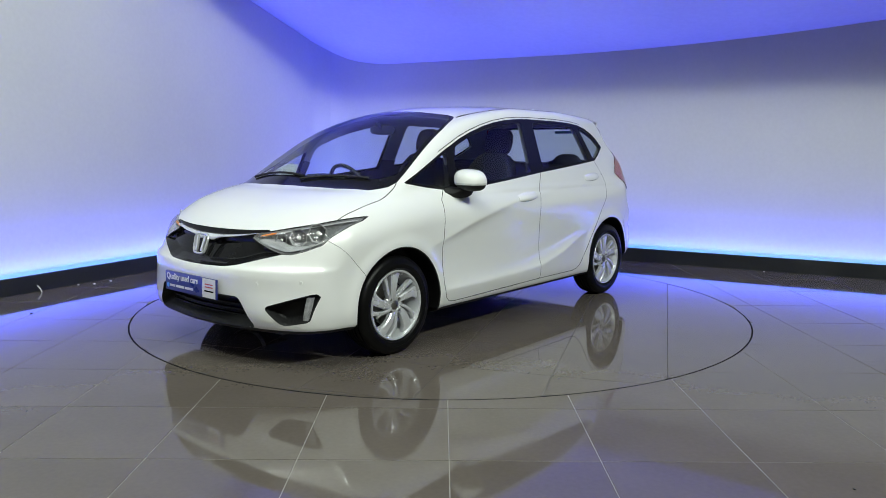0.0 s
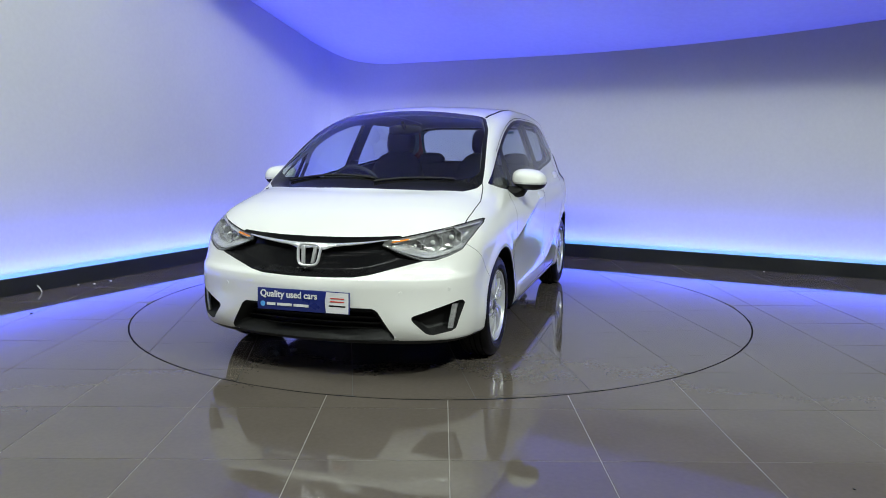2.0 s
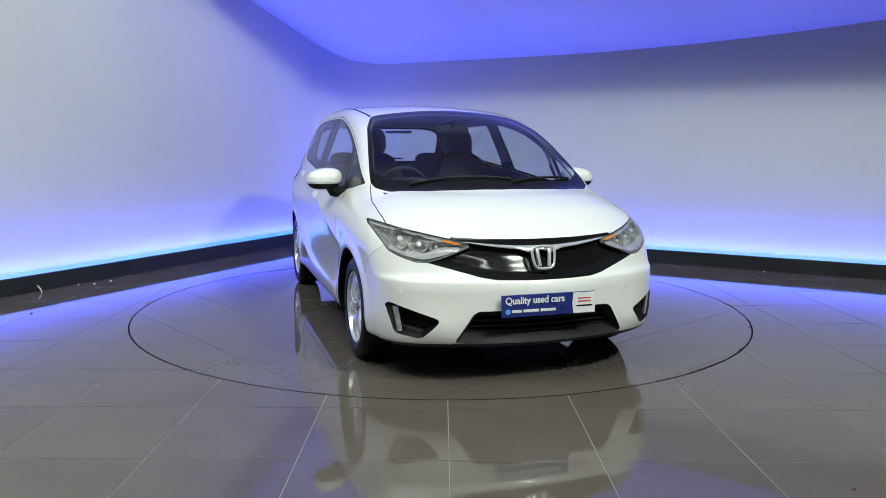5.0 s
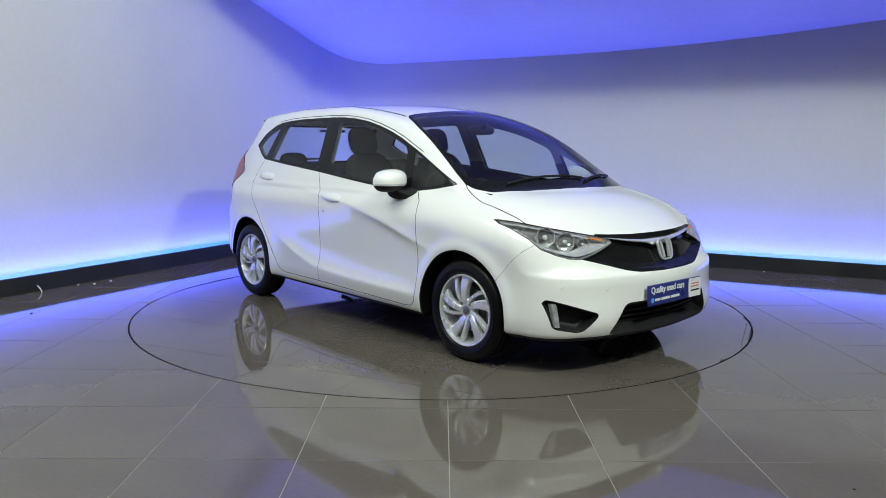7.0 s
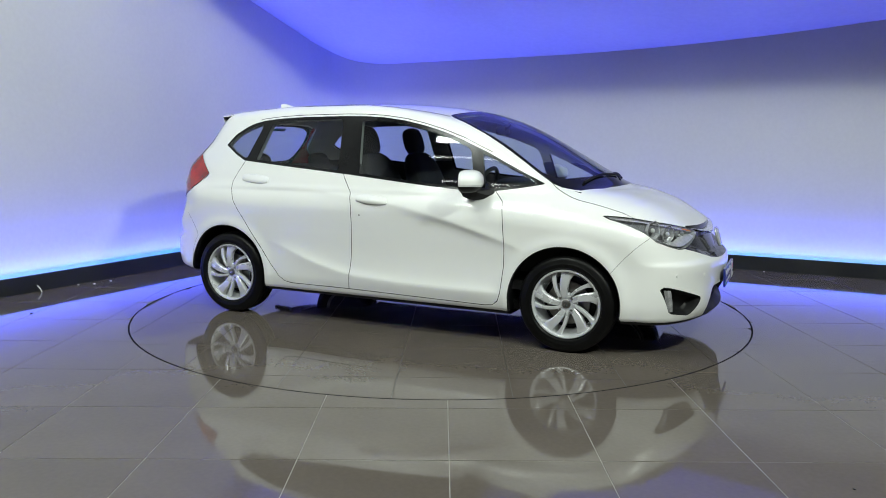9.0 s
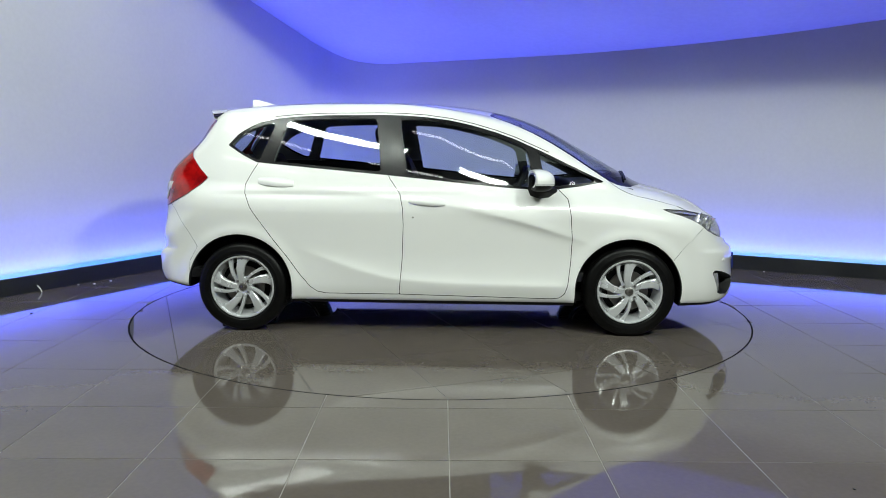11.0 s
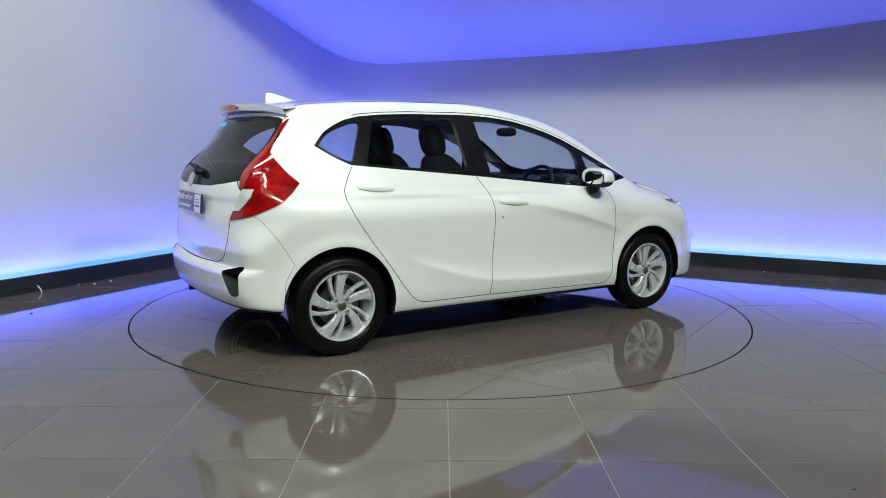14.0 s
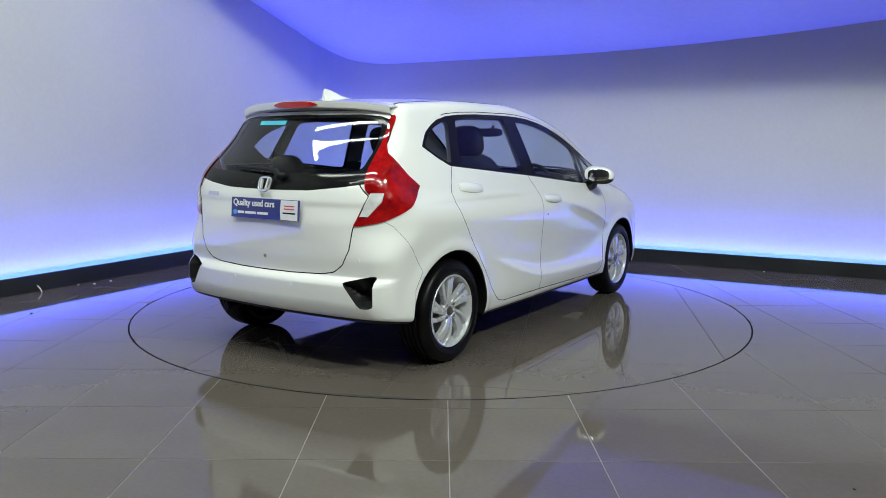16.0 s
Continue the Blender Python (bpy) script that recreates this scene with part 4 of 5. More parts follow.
def facing(x, y, z, forward, lean=0.0):
    """Pose of something flat fixed to the nose or the tail, read from outside."""
    q = Matrix(((0, 0, 1), (1, 0, 0), (0, 1, 0))) if forward else Matrix(((0, 0, -1), (-1, 0, 0), (0, 1, 0)))
    return Matrix.Translation((x, y, z)) @ q.to_4x4() @ pose(0, 0, 0, -lean)


build_badge(BUMPER_F, facing(3.282, 0, 0.664, True, 16), 0.135, 0.115)
bm = bmesh.new()
wing_top, wing_low = curve((0.0, 0.722), (0.1, 0.722), (0.2, 0.728), (0.30, 0.737), (0.40, 0.748)), curve((0.0, 0.70), (0.065, 0.690), (0.12, 0.706), (0.2, 0.714), (0.30, 0.727), (0.40, 0.744))
grid = []
for i in range(41):
    y = -0.40 + 0.80 * i / 40
    a, b = float(wing_low(abs(y))), float(wing_top(abs(y)))
    grid.append([(skin_x(abs(y), a + (b - a) * t) + 0.004 + 0.006 * math.sin(math.pi * t), y, a + (b - a) * t) for t in (0, 0.25, 0.5, 0.75, 1)])
add_sheet(bm, grid, (-0.03, 0, 0))
part("chrome_wing", bm, M_SILVER, BUMPER_F, "chrome bar across the grille")
for z in (0.255, 0.285, 0.315, 0.345, 0.375):
    bm = bmesh.new()
    w = 0.44 - (z - 0.255) * 0.6
    grid = []
    for i in range(21):
        y = -w + 2 * w * i / 20
        grid.append([(skin_x(abs(y), z + q) - 0.062, y, z + q) for q in (-0.004, 0.004)])
    add_sheet(bm, grid, (-0.03, 0, 0))
    part("intake_slat", bm, M_PLASTIC, BUMPER_F)


def headlamp_inside(s, lamp):
    """Two chrome bowls, a bright blade below them and an amber bulb."""
    for y, z, r, deep in ((0.690, 0.752, 0.056, 0.050), (0.610, 0.728, 0.052, 0.05), (0.530, 0.714, 0.034, 0.04)):
        bm = bmesh.new()
        x = skin_x(y, z) - 0.018 - r * 0.55
        prof = [(r * 1.08, 0.0), (r, 0.0)] + [(r * math.cos(q * math.pi / 2 / 8), -deep * math.sin(q * math.pi / 2 / 8)) for q in range(1, 9)]
        prof[-1] = (0.001, -deep)
        add_lathe(bm, prof, 7, Matrix.Translation((x, s * y, z)) @ pose(0, 0, 0, 0, 0, -90 + s * 28))
        part("reflector", bm, M_HOUSING, lamp, "faceted silver reflector", True, 0.25)
        bm = bmesh.new()
        add_blob(bm, x - 0.008, s * (y - 0.004), z, r * 0.26, r * 0.26, r * 0.26, 2.0, None, 16, 10)
        part("bulb", bm, M_WHITE_LENS, lamp, "clear bulb")
    low, high = curve((0.42, 0.706), (0.53, 0.672), (0.60, 0.657), (0.68, 0.672), (0.755, 0.708)), curve((0.42, 0.728), (0.50, 0.715), (0.60, 0.682), (0.68, 0.690), (0.755, 0.735))
    bm = bmesh.new()
    grid = []
    for i in range(17):
        y = 0.42 + 0.335 * i / 16
        a, b = float(low(y)), float(high(y))
        grid.append([(skin_x(y, a + (b - a) * t) - 0.012 - 0.035 * t, s * y, a + (b - a) * t) for t in (0, 0.5, 1)])
    add_sheet(bm, grid, (-0.012, 0, 0))
    part("reflector_blade", bm, M_HOUSING, lamp, "bright lower reflector")
    bm = bmesh.new()
    grid = []
    for i in range(15):
        y = 0.43 + 0.36 * i / 14
        z = 0.742 + 0.245 * (y - 0.43)
        grid.append([(skin_x(y, z + q) - 0.016, s * y, z + q) for q in (-0.016, -0.008)])
    add_sheet(bm, grid, (-0.012, 0, 0))
    part("reflector_strip", bm, M_HOUSING, lamp)
    bm = bmesh.new()
    grid = []
    for i in range(6):
        y = 0.415 + 0.085 * i / 5
        grid.append([(skin_x(y, 0.738 + q) - 0.013, s * y, 0.738 + q + 0.2 * (y - 0.44)) for q in (-0.004, 0.004)])
    add_sheet(bm, grid, (-0.012, 0, 0))
    part("turn_signal", bm, M_AMBER, lamp, "amber turn signal")


for lamp in [o for o in CAR.children if o.name.startswith("headlight")]:
    headlamp_inside(1 if lamp.data.vertices[0].co.y > 0 else -1, lamp)
for s in (1, -1):
    bm = bmesh.new()
    grid = []
    for i in range(9):
        z = 0.288 + 0.128 * i / 8
        y = 0.722 + 0.020 * i / 8
        grid.append([(skin_x(y + q, z) - 0.016 - 0.01 * (q < 0), s * (y + q), z) for q in (-0.013, 0.0, 0.010)])
    add_sheet(bm, grid, (-0.02, 0, 0))
    part("day_light", bm, M_DAY, BUMPER_F, "upright clear daytime light")
    for y, z in ((0.50, 0.485), (0.72, 0.50)):
        bm = bmesh.new()
        add_lathe(bm, [(0.001, 0.002), (0.010, 0.002), (0.011, -0.004)], 18, Matrix.Translation((skin_x(y, z), s * y, z)) @ pose(0, 0, 0, 0, 0, -90 + s * 25))
        part("parking_sensor", bm, M_PAINT, BUMPER_F)
    for y, z in ((0.22, 0.485), (0.63, 0.64)):
        bm = bmesh.new()
        add_lathe(bm, [(0.001, 0.002), (0.010, 0.002), (0.011, -0.004)], 18, Matrix.Translation((skin_x(y, z, True), s * y, z)) @ pose(0, 0, 0, 0, 0, 90 - s * 8))
        part("parking_sensor", bm, M_PAINT, BUMPER_B)


# ---- plates with their printing ----
def lettering(words, size, m, material, parent, name="lettering"):
    data = bpy.data.curves.new(name, "FONT")
    data.body, data.size, data.extrude, data.align_x = words, size, 0.0006, "LEFT"
    data.offset = 0.0012
    tmp = new("tmp_text", data)
    me = bpy.data.meshes.new_from_object(tmp.evaluated_get(bpy.context.evaluated_depsgraph_get()))
    bpy.data.objects.remove(tmp)
    me.name = name
    me.transform(m)
    me.materials.clear()
    me.materials.append(material)
    ob = new(name, me)
    ob.parent = parent
    return ob


def build_plate(m, parent):
    w, h = 0.26, 0.0565
    bm = bmesh.new()
    add_prism(bm, [(-w, -h), (w, -h), (w, h), (-w, h)], -0.012, 0.0, m, 0.002)
    plate = part("plate", bm, M_PLATE_BLUE, parent, "blue and white dealer plate")
    bm = bmesh.new()
    left = [(0.128 + 0.010 * (1 - math.cos(k * math.pi / 8)) * 0 + 0.006 * abs(k - 4) / 4, -h + 0.003 + (2 * h - 0.006) * k / 8) for k in range(9)]
    add_prism(bm, [(w - 0.003, -h + 0.003)] + [(w - 0.003, h - 0.003)] + left[::-1], 0.0005, 0.003, m)
    part("white_field", bm, M_PLATE_WHITE, plate, "white field of the plate")
    lettering("Quality used cars", 0.050, m @ Matrix.Translation((-0.243, 0.012, 0.0018)) @ Matrix.Diagonal((0.93, 1.0, 1, 1)), M_PLATE_WHITE, plate)
    bm = bmesh.new()
    for x0, x1 in ((-0.205, -0.155), (-0.145, -0.06), (-0.05, 0.035)):
        add_box(bm, x0, x1, -0.033, -0.019, 0.0005, 0.0022)
    bmesh.ops.transform(bm, matrix=m, verts=bm.verts)
    part("print_bar", bm, M_PLATE_WHITE, plate)
    bm = bmesh.new()
    add_lathe(bm, [(0.001, 0.0022), (0.014, 0.0022), (0.014, 0.0004)], 24, m @ Matrix.Translation((-0.228, -0.027, 0)) @ pose(0, 0, 0, 90))
    part("print_dot", bm, M_PLATE_CYAN, plate)
    bm = bmesh.new()
    for y0, y1 in ((0.020, 0.026), (0.004, 0.010)):
        add_box(bm, 0.158, 0.234, y0, y1, 0.003, 0.0042)
    bmesh.ops.transform(bm, matrix=m, verts=bm.verts)
    part("print_shape", bm, M_PLATE_RED, plate, "red printed emblem")
    bm = bmesh.new()
    add_box(bm, 0.150, 0.242, -0.020, -0.012, 0.003, 0.0038)
    bmesh.ops.transform(bm, matrix=m, verts=bm.verts)
    part("print_bar", bm, M_SATIN_BLACK, plate)


build_plate(facing(3.368, 0.0, 0.434, True, 2), BUMPER_F)
build_plate(facing(-0.650, -0.02, 0.885, False, 4), GATE_OB)
build_badge(GATE_OB, facing(-0.622, -0.008, 1.018, False, 20), 0.095, 0.078)
bm = bmesh.new()
for k in range(4):
    y = 0.50 - 0.028 * k
    x = skin_x(y, 0.952, True)
    add_box(bm, x - 0.004, x + 0.004, y - 0.010, y + 0.010, 0.944, 0.962)
part("model_badge", bm, M_CHROME, GATE_OB, "small chrome lettering, unreadable")

# ---- tail: lamps, spoiler, high brake light, wiper, aerial ----
for tail in [o for o in CAR.children if o.name.startswith("tail_light")]:
    s = 1 if tail.data.vertices[0].co.y > 0 else -1
    bm = bmesh.new()
    grid = []
    for i in range(9):
        z = 0.868 + 0.122 * i / 8
        y0 = 0.628 + 0.044 * i / 8
        y1 = y0 + 0.066 - 0.022 * abs(i - 5) / 4
        grid.append([(skin_x(y0 + (y1 - y0) * t, z, True) - 0.0135, s * (y0 + (y1 - y0) * t), z) for t in (0, 0.33, 0.66, 1)])
    add_sheet(bm, grid, (0.012, 0, 0))
    part("reverse_light", bm, M_WHITE_LENS, tail, "clear reversing light")
bm = bmesh.new()
grid = []
for i in range(33):
    y = -0.575 + 1.15 * i / 32
    edge = -0.385 + 0.42 * y * y
    row = []
    for x in (-0.20 + 0.1 * y * y, -0.27 + 0.2 * y * y, -0.34 + 0.28 * y * y, edge):
        row.append((x, y, float(roof_mid(x)) - float(roof_crown(x)) * (y / 0.62) ** 2 + 0.004 - 0.02 * (abs(y) / 0.6) ** 8 + 0.016 * max(0, (-0.2 - x) / 0.2)))
    row.append((edge + 0.003, y, row[-1][2] - 0.015))
    row.append((edge + 0.009, y, row[-2][2] - 0.036))
    row.append((-0.30 + 0.3 * y * y, y, row[-3][2] - 0.048))
    grid.append(row)
add_sheet(bm, grid, (0.004, 0, -0.004))
SPOILER = part("roof_spoiler", bm, M_PAINT, CAR, "white roof spoiler over the rear window")
bm = bmesh.new()
grid = []
for i in range(17):
    y = -0.165 + 0.33 * i / 16
    edge = -0.385 + 0.42 * y * y
    z = float(roof_mid(edge)) - float(roof_crown(edge)) * (y / 0.62) ** 2 + 0.020
    h = 0.017 * (1 - (abs(y) / 0.17) ** 4) + 0.001
    grid.append([(edge - 0.006, y, z - 0.022 + h * q) for q in (-1, 0, 1)])
add_sheet(bm, grid, (0.014, 0, 0))
part("high_brake_light", bm, M_RED, SPOILER, "red high brake light")
bm = bmesh.new()
pts = [(skin_x(abs(y), z, True) - q, y, z) for y, z, q in ((-0.11, 1.075, 0.045), (-0.09, 1.092, 0.05), (0.02, 1.102, 0.035), (0.15, 1.106, 0.03), (0.29, 1.108, 0.022))]
add_tube(bm, pts, [0.020, 0.016, 0.011, 0.009, 0.007], 8)
add_blob(bm, skin_x(0.11, 1.07, True) - 0.025, -0.11, 1.070, 0.035, 0.035, 0.024, 2.5, None, 14, 8)
part("rear_wiper", bm, M_PLASTIC, GATE_OB, "black rear wiper")
bm = bmesh.new()
fin = [(-0.125, 0.0), (-0.137, 0.05), (-0.128, 0.056), (-0.085, 0.050), (-0.03, 0.032), (0.03, 0.012), (0.075, 0.0)]
rows = []
for q in (-1.0, -0.55, 0.0, 0.55, 1.0):
    row = []
    for x, h in fin:
        thick = 0.030 * (1 - (h / 0.06) ** 1.2) + 0.006
        row.append((x + 0.0, q * thick, 1.514 + (x + 0.12) * 0.06 + h * (1 - abs(q) ** 1.6)))
    rows.append(row)
add_sheet(bm, rows, (0, 0, -0.012))
part("aerial_fin", bm, M_PAINT, CAR, "white shark-fin aerial")

# cyan sticker high on the rear window
bm = bmesh.new()
grid = []
for i in range(7):
    y = 0.07 + 0.25 * i / 6
    grid.append([(skin_x(y, z, True) - 0.003, y, z) for z in (1.352, 1.364, 1.376)])
add_sheet(bm, grid, (0.0015, 0, 0))
part("window_sticker", bm, M_CYAN_TINT, GATE_OB, "cyan sticker strip on the rear window")

# ---- wipers on the windscreen ----
for y0, y1, x0, x1 in ((-0.50, 0.10, 2.535, 2.605), (0.10, 0.55, 2.635, 2.47)):
    bm = bmesh.new()
    pts = []
    for i in range(9):
        t = i / 8
        x, y = x0 + (x1 - x0) * t, y0 + (y1 - y0) * t
        pts.append((x, y, skin_z(x, y) + 0.011))
    add_tube(bm, pts, 0.008, 6)
    part("front_wiper", bm, M_PLASTIC, CAR, "black windscreen wiper")

# ---- cabin ----
TRIM = SKIN.emit(("body", "door_f", "door_r", "gate", "back_bumper", "gap", "dlo", "frit", "black_band"), "cabin_trim", M_TRIM, CAR, push=lambda x, y, z: 0.035 + 0 * x, text="dark cabin lining", only=lambda x, y, z: (z > 0.42) & (z < 1.12) & (x > -0.58) & (x < 2.45))
SKIN.emit(("body", "dlo", "frit", "gap"), "headlining", M_PALE_TRIM, CAR, push=lambda x, y, z: 0.028 + 0 * x, text="grey headlining and pillar trim", only=lambda x, y, z: (z >= 1.12) & (x > -0.45) & (x < 2.3))
bm = bmesh.new()
add_box(bm, -0.5, 2.3, -0.72, 0.72, 0.34, 0.40)
part("cabin_floor", bm, M_TRIM, CAR, "black carpet floor")
bm = bmesh.new()
dash = [(2.56, 0.60), (2.56, 0.96), (2.40, 0.985), (2.15, 0.975), (1.98, 0.955), (1.90, 0.90), (1.93, 0.78), (2.05, 0.66), (2.1, 0.45), (2.3, 0.45)]
add_prism(bm, dash, -0.66, 0.66, Matrix(((1, 0, 0, 0), (0, 0, 1, 0), (0, 1, 0, 0), (0, 0, 0, 1))), 0.02)
part("dashboard", bm, M_TRIM, CAR, "black dashboard")
bm = bmesh.new()
add_blob(bm, 2.05, -0.36, 0.985, 0.13, 0.17, 0.045, 2.5)
part("instrument_hood", bm, M_TRIM, CAR)
tilt = Matrix.Translation((1.80, -0.36, 0.925)) @ pose(0, 0, 0, 0, -65)
bm = bmesh.new()
add_tube(bm, [tilt @ Vector((0.178 * math.cos(k * math.pi / 16), 0.178 * math.sin(k * math.pi / 16), 0)) for k in range(32)], 0.015, 8, True)
for a in (0, 180):
    d = Vector((math.cos(radians(a + 90)), math.sin(radians(a + 90)), 0))
    add_tube(bm, [tilt @ (d * 0.02), tilt @ (d * 0.175)], 0.014, 6)
vs = add_blob(bm, 0, 0, 0, 0.06, 0.07, 0.025, 2.6, None, 16, 10)
for v in vs:
    v.co = tilt @ v.co
add_tube(bm, [tilt @ Vector((0, 0, 0)), tilt @ Vector((0, 0, -0.28))], 0.03, 8)
part("steering_wheel", bm, M_TRIM, CAR, "black three-spoke steering wheel")


def build_seat(x, y):
    seat = new("front_seat")
    seat.parent = CAR
    seat.location = (x, y, 0)
    bm = bmesh.new()
    add_blob(bm, 0.18, 0, 0.56, 0.28, 0.25, 0.09, 4.0)
    part("cushion", bm, M_CLOTH, seat, "black cloth cushion")
    lean = Euler((0, radians(-16), 0)).to_matrix().to_4x4()
    bm = bmesh.new()
    vs = add_blob(bm, 0, 0, 0, 0.085, 0.245, 0.33, 3.6)
    for v in vs:
        v.co.y *= 1 - 0.22 * max(0, v.co.z / 0.33)
        v.co.x += 0.05 * (v.co.y / 0.245) ** 2
        v.co = lean @ v.co + Vector((-0.12, 0, 0.86))
    part("backrest", bm, M_CLOTH, seat, "black cloth backrest")
    bm = bmesh.new()
    vs = add_blob(bm, 0, 0, 0, 0.055, 0.118, 0.11, 3.0)
    for v in vs:
        v.co = lean @ v.co + Vector((-0.225, 0, 1.265))
    for q in (-0.05, 0.05):
        add_tube(bm, [(-0.20, q, 1.12), (-0.225, q, 1.25)], 0.007, 6)
    part("headrest", bm, M_CLOTH, seat, "black cloth headrest")
    bm = bmesh.new()
    add_box(bm, -0.05, 0.42, -0.22, 0.22, 0.40, 0.52, 0.03)
    part("seat_base", bm, M_TRIM, seat)


for y in (0.36, -0.36):
    build_seat(1.12, y)
bench = new("rear_bench")
bench.parent = CAR
bm = bmesh.new()
add_blob(bm, 0.36, 0, 0.58, 0.27, 0.64, 0.10, 5.0)
part("cushion", bm, M_CLOTH, bench, "black cloth cushion")
lean = Euler((0, radians(-20), 0)).to_matrix().to_4x4()
bm = bmesh.new()
for v in add_blob(bm, 0, 0, 0, 0.08, 0.64, 0.27, 5.0):
    v.co = lean @ v.co + Vector((0.08, 0, 0.82))
part("backrest", bm, M_CLOTH, bench, "black cloth backrest")
for y in (-0.40, 0.40):
    bm = bmesh.new()
    for v in add_blob(bm, 0, 0, 0, 0.05, 0.125, 0.08, 3.0):
        v.co = lean @ v.co + Vector((-0.05, y, 1.09))
    part("headrest", bm, M_CLOTH, bench, "black cloth headrest")
bm = bmesh.new()
add_blob(bm, 1.80, 0, 1.345, 0.02, 0.12, 0.034, 3.2)
add_tube(bm, [(1.81, 0, 1.35), (1.86, 0, 1.395)], 0.012, 8)
part("rear_view_mirror", bm, M_PLASTIC, CAR, "black rear-view mirror")
bm = bmesh.new()
add_box(bm, 0.30, 2.25, -0.70, 0.70, 0.205, 0.27, 0.02)
add_tube(bm, [(-0.40, 0.42, 0.27), (-0.56, 0.42, 0.262)], 0.022, 12)
part("underbody", bm, M_PLASTIC, CAR, "black floor pan and exhaust")
# ---- floor: 600 mm polished tiles laid round a turntable ----
TILE, JOINT, TILE_X0, TILE_Y0 = 0.6035, 0.004, 0.036, -2.395
build_slab("floor", "polished grey-brown floor tiles with pale grout", "floor", (-8.8, -11.2, -0.2), (8.8, 6.2, -0.0015), M_GROUT)
FLOOR = bpy.data.objects["floor"]


def square_tile_mesh(name, material):
    bm = bmesh.new()
    h = (TILE - JOINT) / 2
    add_prism(bm, [(-h, -h), (h, -h), (h, h), (-h, h)], -0.012, 0.0, None, 0.0012)
    me = bpy.data.meshes.new(name)
    bm.to_mesh(me)
    bm.free()
    me.materials.append(material)
    return me


def lay_tiles():
    whole = square_tile_mesh("tile", M_TILE)
    for i in range(-9, 10):
        for j in range(-9, 14):
            x0, y0 = TILE_X0 + i * TILE, TILE_Y0 + j * TILE
            x1, y1 = x0 + TILE, y0 + TILE
            cx, cy = (x0 + x1) / 2, (y0 + y1) / 2
            rel = Vector((cx, cy, 0)) - CORNER
            if rel.dot(ALONG_R) < -0.5 or rel.dot(ALONG_L) < -0.5 or abs(cx) > 5.6:
                continue
            far = max(math.hypot(x, y) for x in (x0, x1) for y in (y0, y1))
            near = math.hypot(min(max(0, x0), x1), min(max(0, y0), y1))
            if near >= TURNTABLE_R + 0.004:
                ob = new("tile", whole)
                ob.location = (cx, cy, 0)
            elif far > TURNTABLE_R + 0.03:
                h = JOINT / 2
                bm = clipped_tile(x0 + h, x1 - h, y0 + h, y1 - h, TURNTABLE_R + 0.004)
                if bm is None:
                    continue
                ob = part("tile", bm, M_TILE, None, "", False)
            else:
                continue
            ob.parent = FLOOR


def clipped_tile(x0, x1, y0, y1, radius):
    """A tile cut along the turntable's circle."""
    n = 24
    upper = (y0 + y1) / 2 > 0
    runs, run = [], []
    for k in range(n + 1):
        x = x0 + (x1 - x0) * k / n
        a = math.sqrt(max(radius * radius - x * x, 0.0))
        lo, hi = (max(y0, a), y1) if upper else (y0, min(y1, -a))
        if hi - lo > 1e-4:
            run.append((x, lo, hi))
        else:
            runs.append(run)
            run = []
    runs = [r for r in runs + [run] if len(r) > 1]
    if not runs:
        return None
    bm = bmesh.new()
    for r in runs:
        add_prism(bm, [(x, lo) for x, lo, hi in r] + [(x, hi) for x, lo, hi in reversed(r)], -0.012, 0.0)
    return bm


def build_turntable():
    """The round platform: its own tiles on a disc, a dark gap round it."""
    table = tagged(new("turntable"), "round turning platform flush with the floor, tiled grey-brown", "turntable")
    R = TURNTABLE_R - 0.007
    bm = bmesh.new()
    add_lathe(bm, [(0.001, -0.02), (R, -0.02), (R, -0.05), (0.001, -0.05)], 128)
    bmesh.ops.rotate(bm, matrix=Euler((math.pi / 2, 0, 0)).to_matrix(), verts=bm.verts)
    for v in bm.verts:
        v.co.z = -0.0009 if abs(v.co.z) < 0.03 else -0.0014
    part("disc", bm, M_GROUT_DARK, table)
    x_off, y_off = -0.19, -0.10
    for i in range(-5, 5):
        for j in range(-5, 5):
            x0, y0 = x_off + i * TILE, y_off + j * TILE
            h = JOINT / 2
            n = 20
            run = []
            for k in range(n + 1):
                x = x0 + h + (TILE - JOINT) * k / n
                a = math.sqrt(max(R * R - x * x, 0.0))
                lo, hi = max(y0 + h, -a), min(y0 + TILE - h, a)
                if hi - lo > 1e-3:
                    run.append((x, lo, hi))
            if len(run) < 2:
                continue
            bm = bmesh.new()
            full = len(run) == n + 1 and all(abs(hi - lo - TILE + JOINT) < 1e-4 for _, lo, hi in run)
            if full:
                run = [run[0], run[-1]]
            add_prism(bm, [(x, lo) for x, lo, hi in run] + [(x, hi) for x, lo, hi in reversed(run)], -0.012, 0.0)
            bmesh.ops.rotate(bm, matrix=Euler((0, 0, radians(24))).to_matrix(), verts=bm.verts)
            part("tile", bm, M_TILE, table, "", False)
    return table


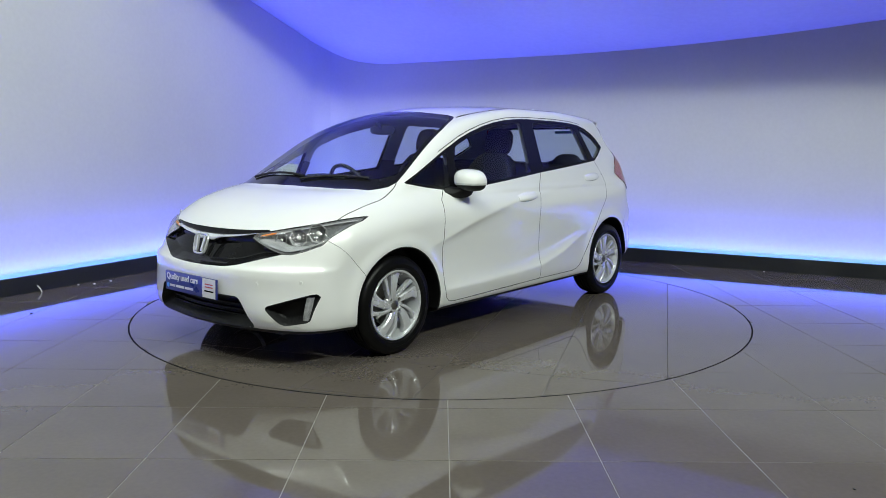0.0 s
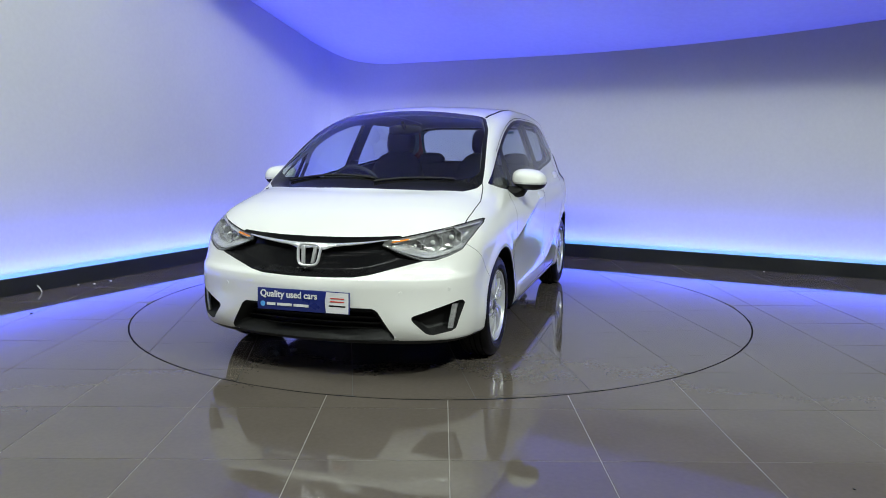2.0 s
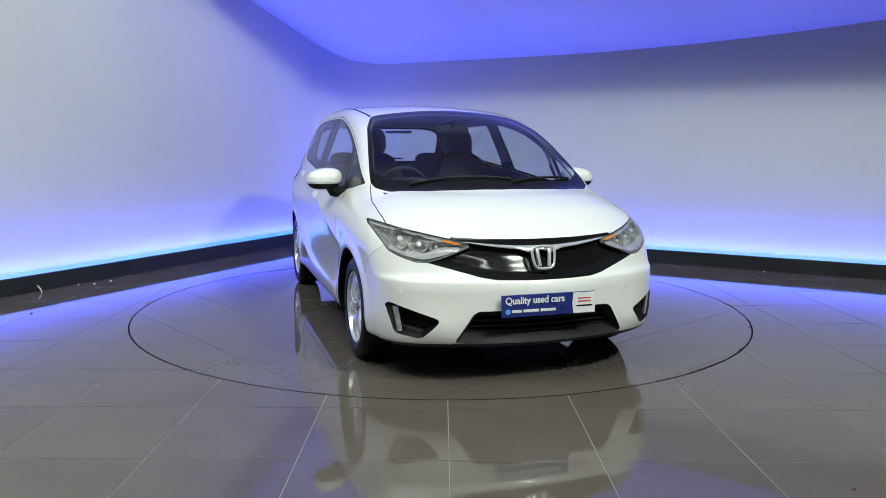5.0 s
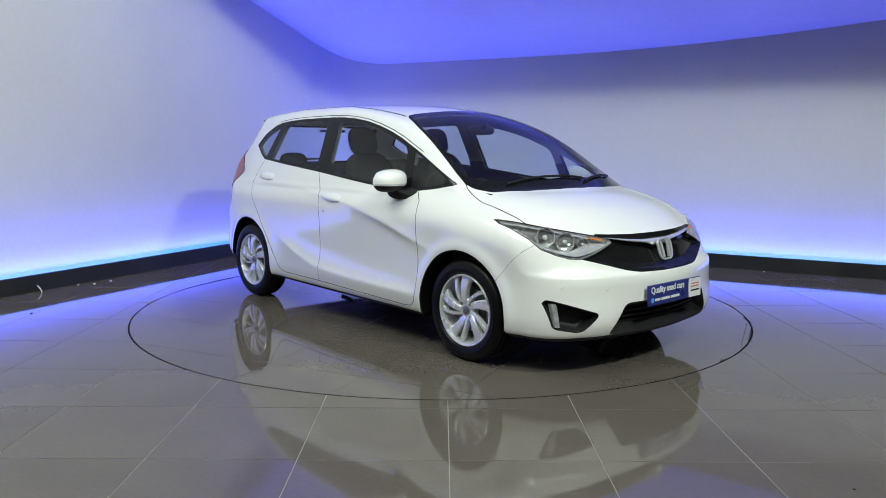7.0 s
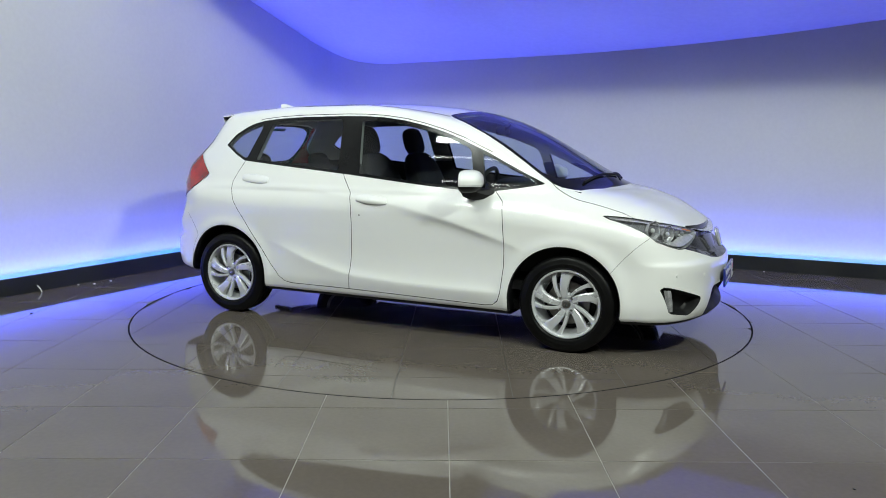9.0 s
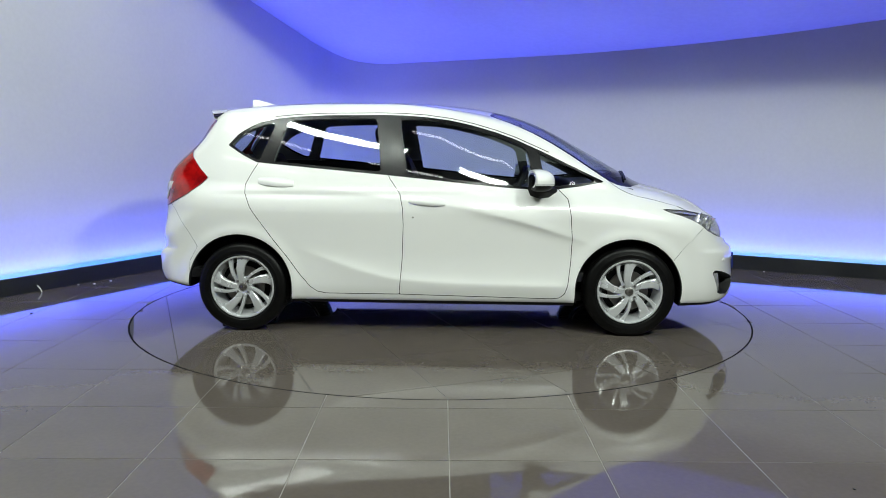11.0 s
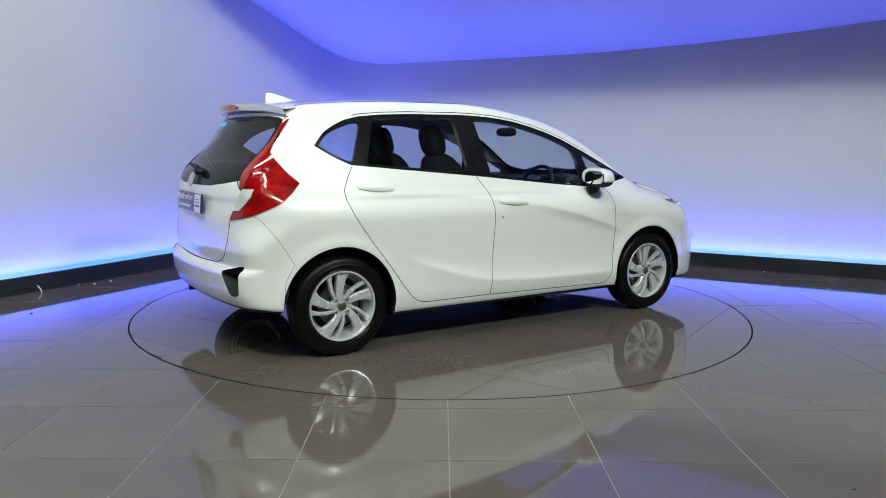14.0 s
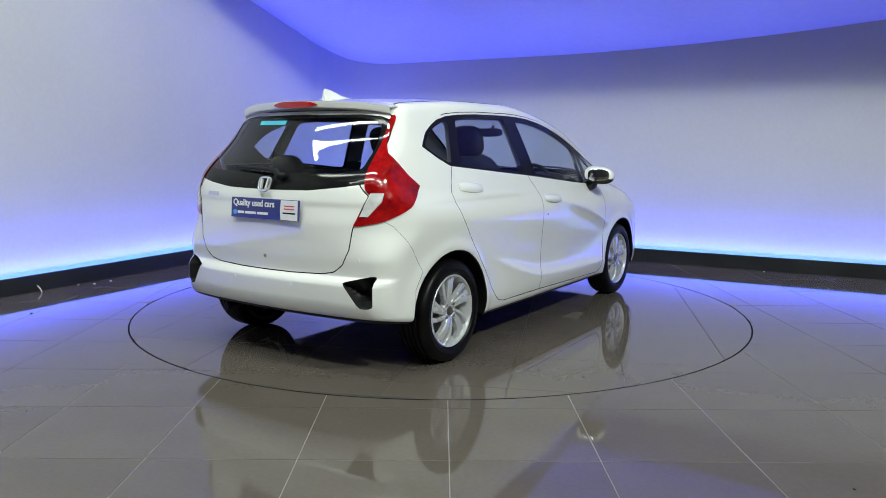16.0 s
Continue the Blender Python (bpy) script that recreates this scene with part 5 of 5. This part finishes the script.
bm = bmesh.new()
add_lathe(bm, [(TURNTABLE_R - 0.009, -0.019), (TURNTABLE_R + 0.006, -0.019)], 128)
bmesh.ops.rotate(bm, matrix=Euler((math.pi / 2, 0, 0)).to_matrix(), verts=bm.verts)
for v in bm.verts:
    v.co.z = -0.0005
part("gap_ring", bm, M_RIM_GAP, FLOOR)
lay_tiles()
TURNTABLE = build_turntable()


# ---- litter at the foot of the plinth ----
def build_scrap(x, y, size, label, material, m=None):
    bm = bmesh.new()
    pts = [(size * (0.7 + 0.3 * random.random()) * math.cos(k * math.pi / 3), size * (0.4 + 0.3 * random.random()) * math.sin(k * math.pi / 3)) for k in range(6)]
    add_prism(bm, pts, 0.0, size * 0.4, None, size * 0.08)
    ob = part("scrap", bm, material, None)
    ob.matrix_basis = pose(x, y, 0.0005, 0, 0, random.uniform(0, 180))
    return tagged(ob, label, "litter", "scraps on the floor")


stick = bmesh.new()
add_tube(stick, [(0, 0, 0), (0.004, 0.003, 0.03), (0.0, 0.0, 0.062)], 0.0065, 8)
ob = part("scrap", stick, M_LITTER, None)
ob.matrix_basis = pose(-3.345, 0.40, 0.003, 12, -26, 0)
tagged(ob, "small white paper stick leaning at the plinth", "litter", "scraps on the floor")
for x, y, size in ((-3.20, 0.74, 0.010), (-3.08, 0.79, 0.012), (-2.995, 0.93, 0.014), (3.25, 1.68, 0.012)):
    build_scrap(x, y, size, "tiny pale scrap on the tiles by the plinth", M_LITTER)
for x, y, size in ((1.515, -3.24, 0.008), (-3.0, -0.41, 0.014)):
    build_scrap(x, y, size, "tiny dark scrap on the polished tiles", M_PLASTIC)
# ---- what moves: the platform turns and carries the car ----
AXLE_X, AXLE_Y = 1.283, 0.104


def turned(degrees):
    """Pose of the car's origin (rear axle, ground) when the platform stands at this angle."""
    return pose(0, 0, 0, 0, 0, degrees) @ pose(-AXLE_X, -AXLE_Y, 0)


def motions():
    keys = ((0.0, -130.35), (4.0, -83.68), (6.5, -54.4), (9.0, -25.35), (12.0, 9.0), (16.0, 55.95))
    turns = [(k / 2, float(np.interp(k / 2, [t for t, a in keys], [a for t, a in keys]))) for k in range(33)]
    CAR.scale = (1.01, 1.01, 1.0)
    walk(CAR, [(t, turned(a)) for t, a in turns])
    walk(TURNTABLE, [(t, pose(0, 0, 0, 0, 0, a)) for t, a in turns])


motions()
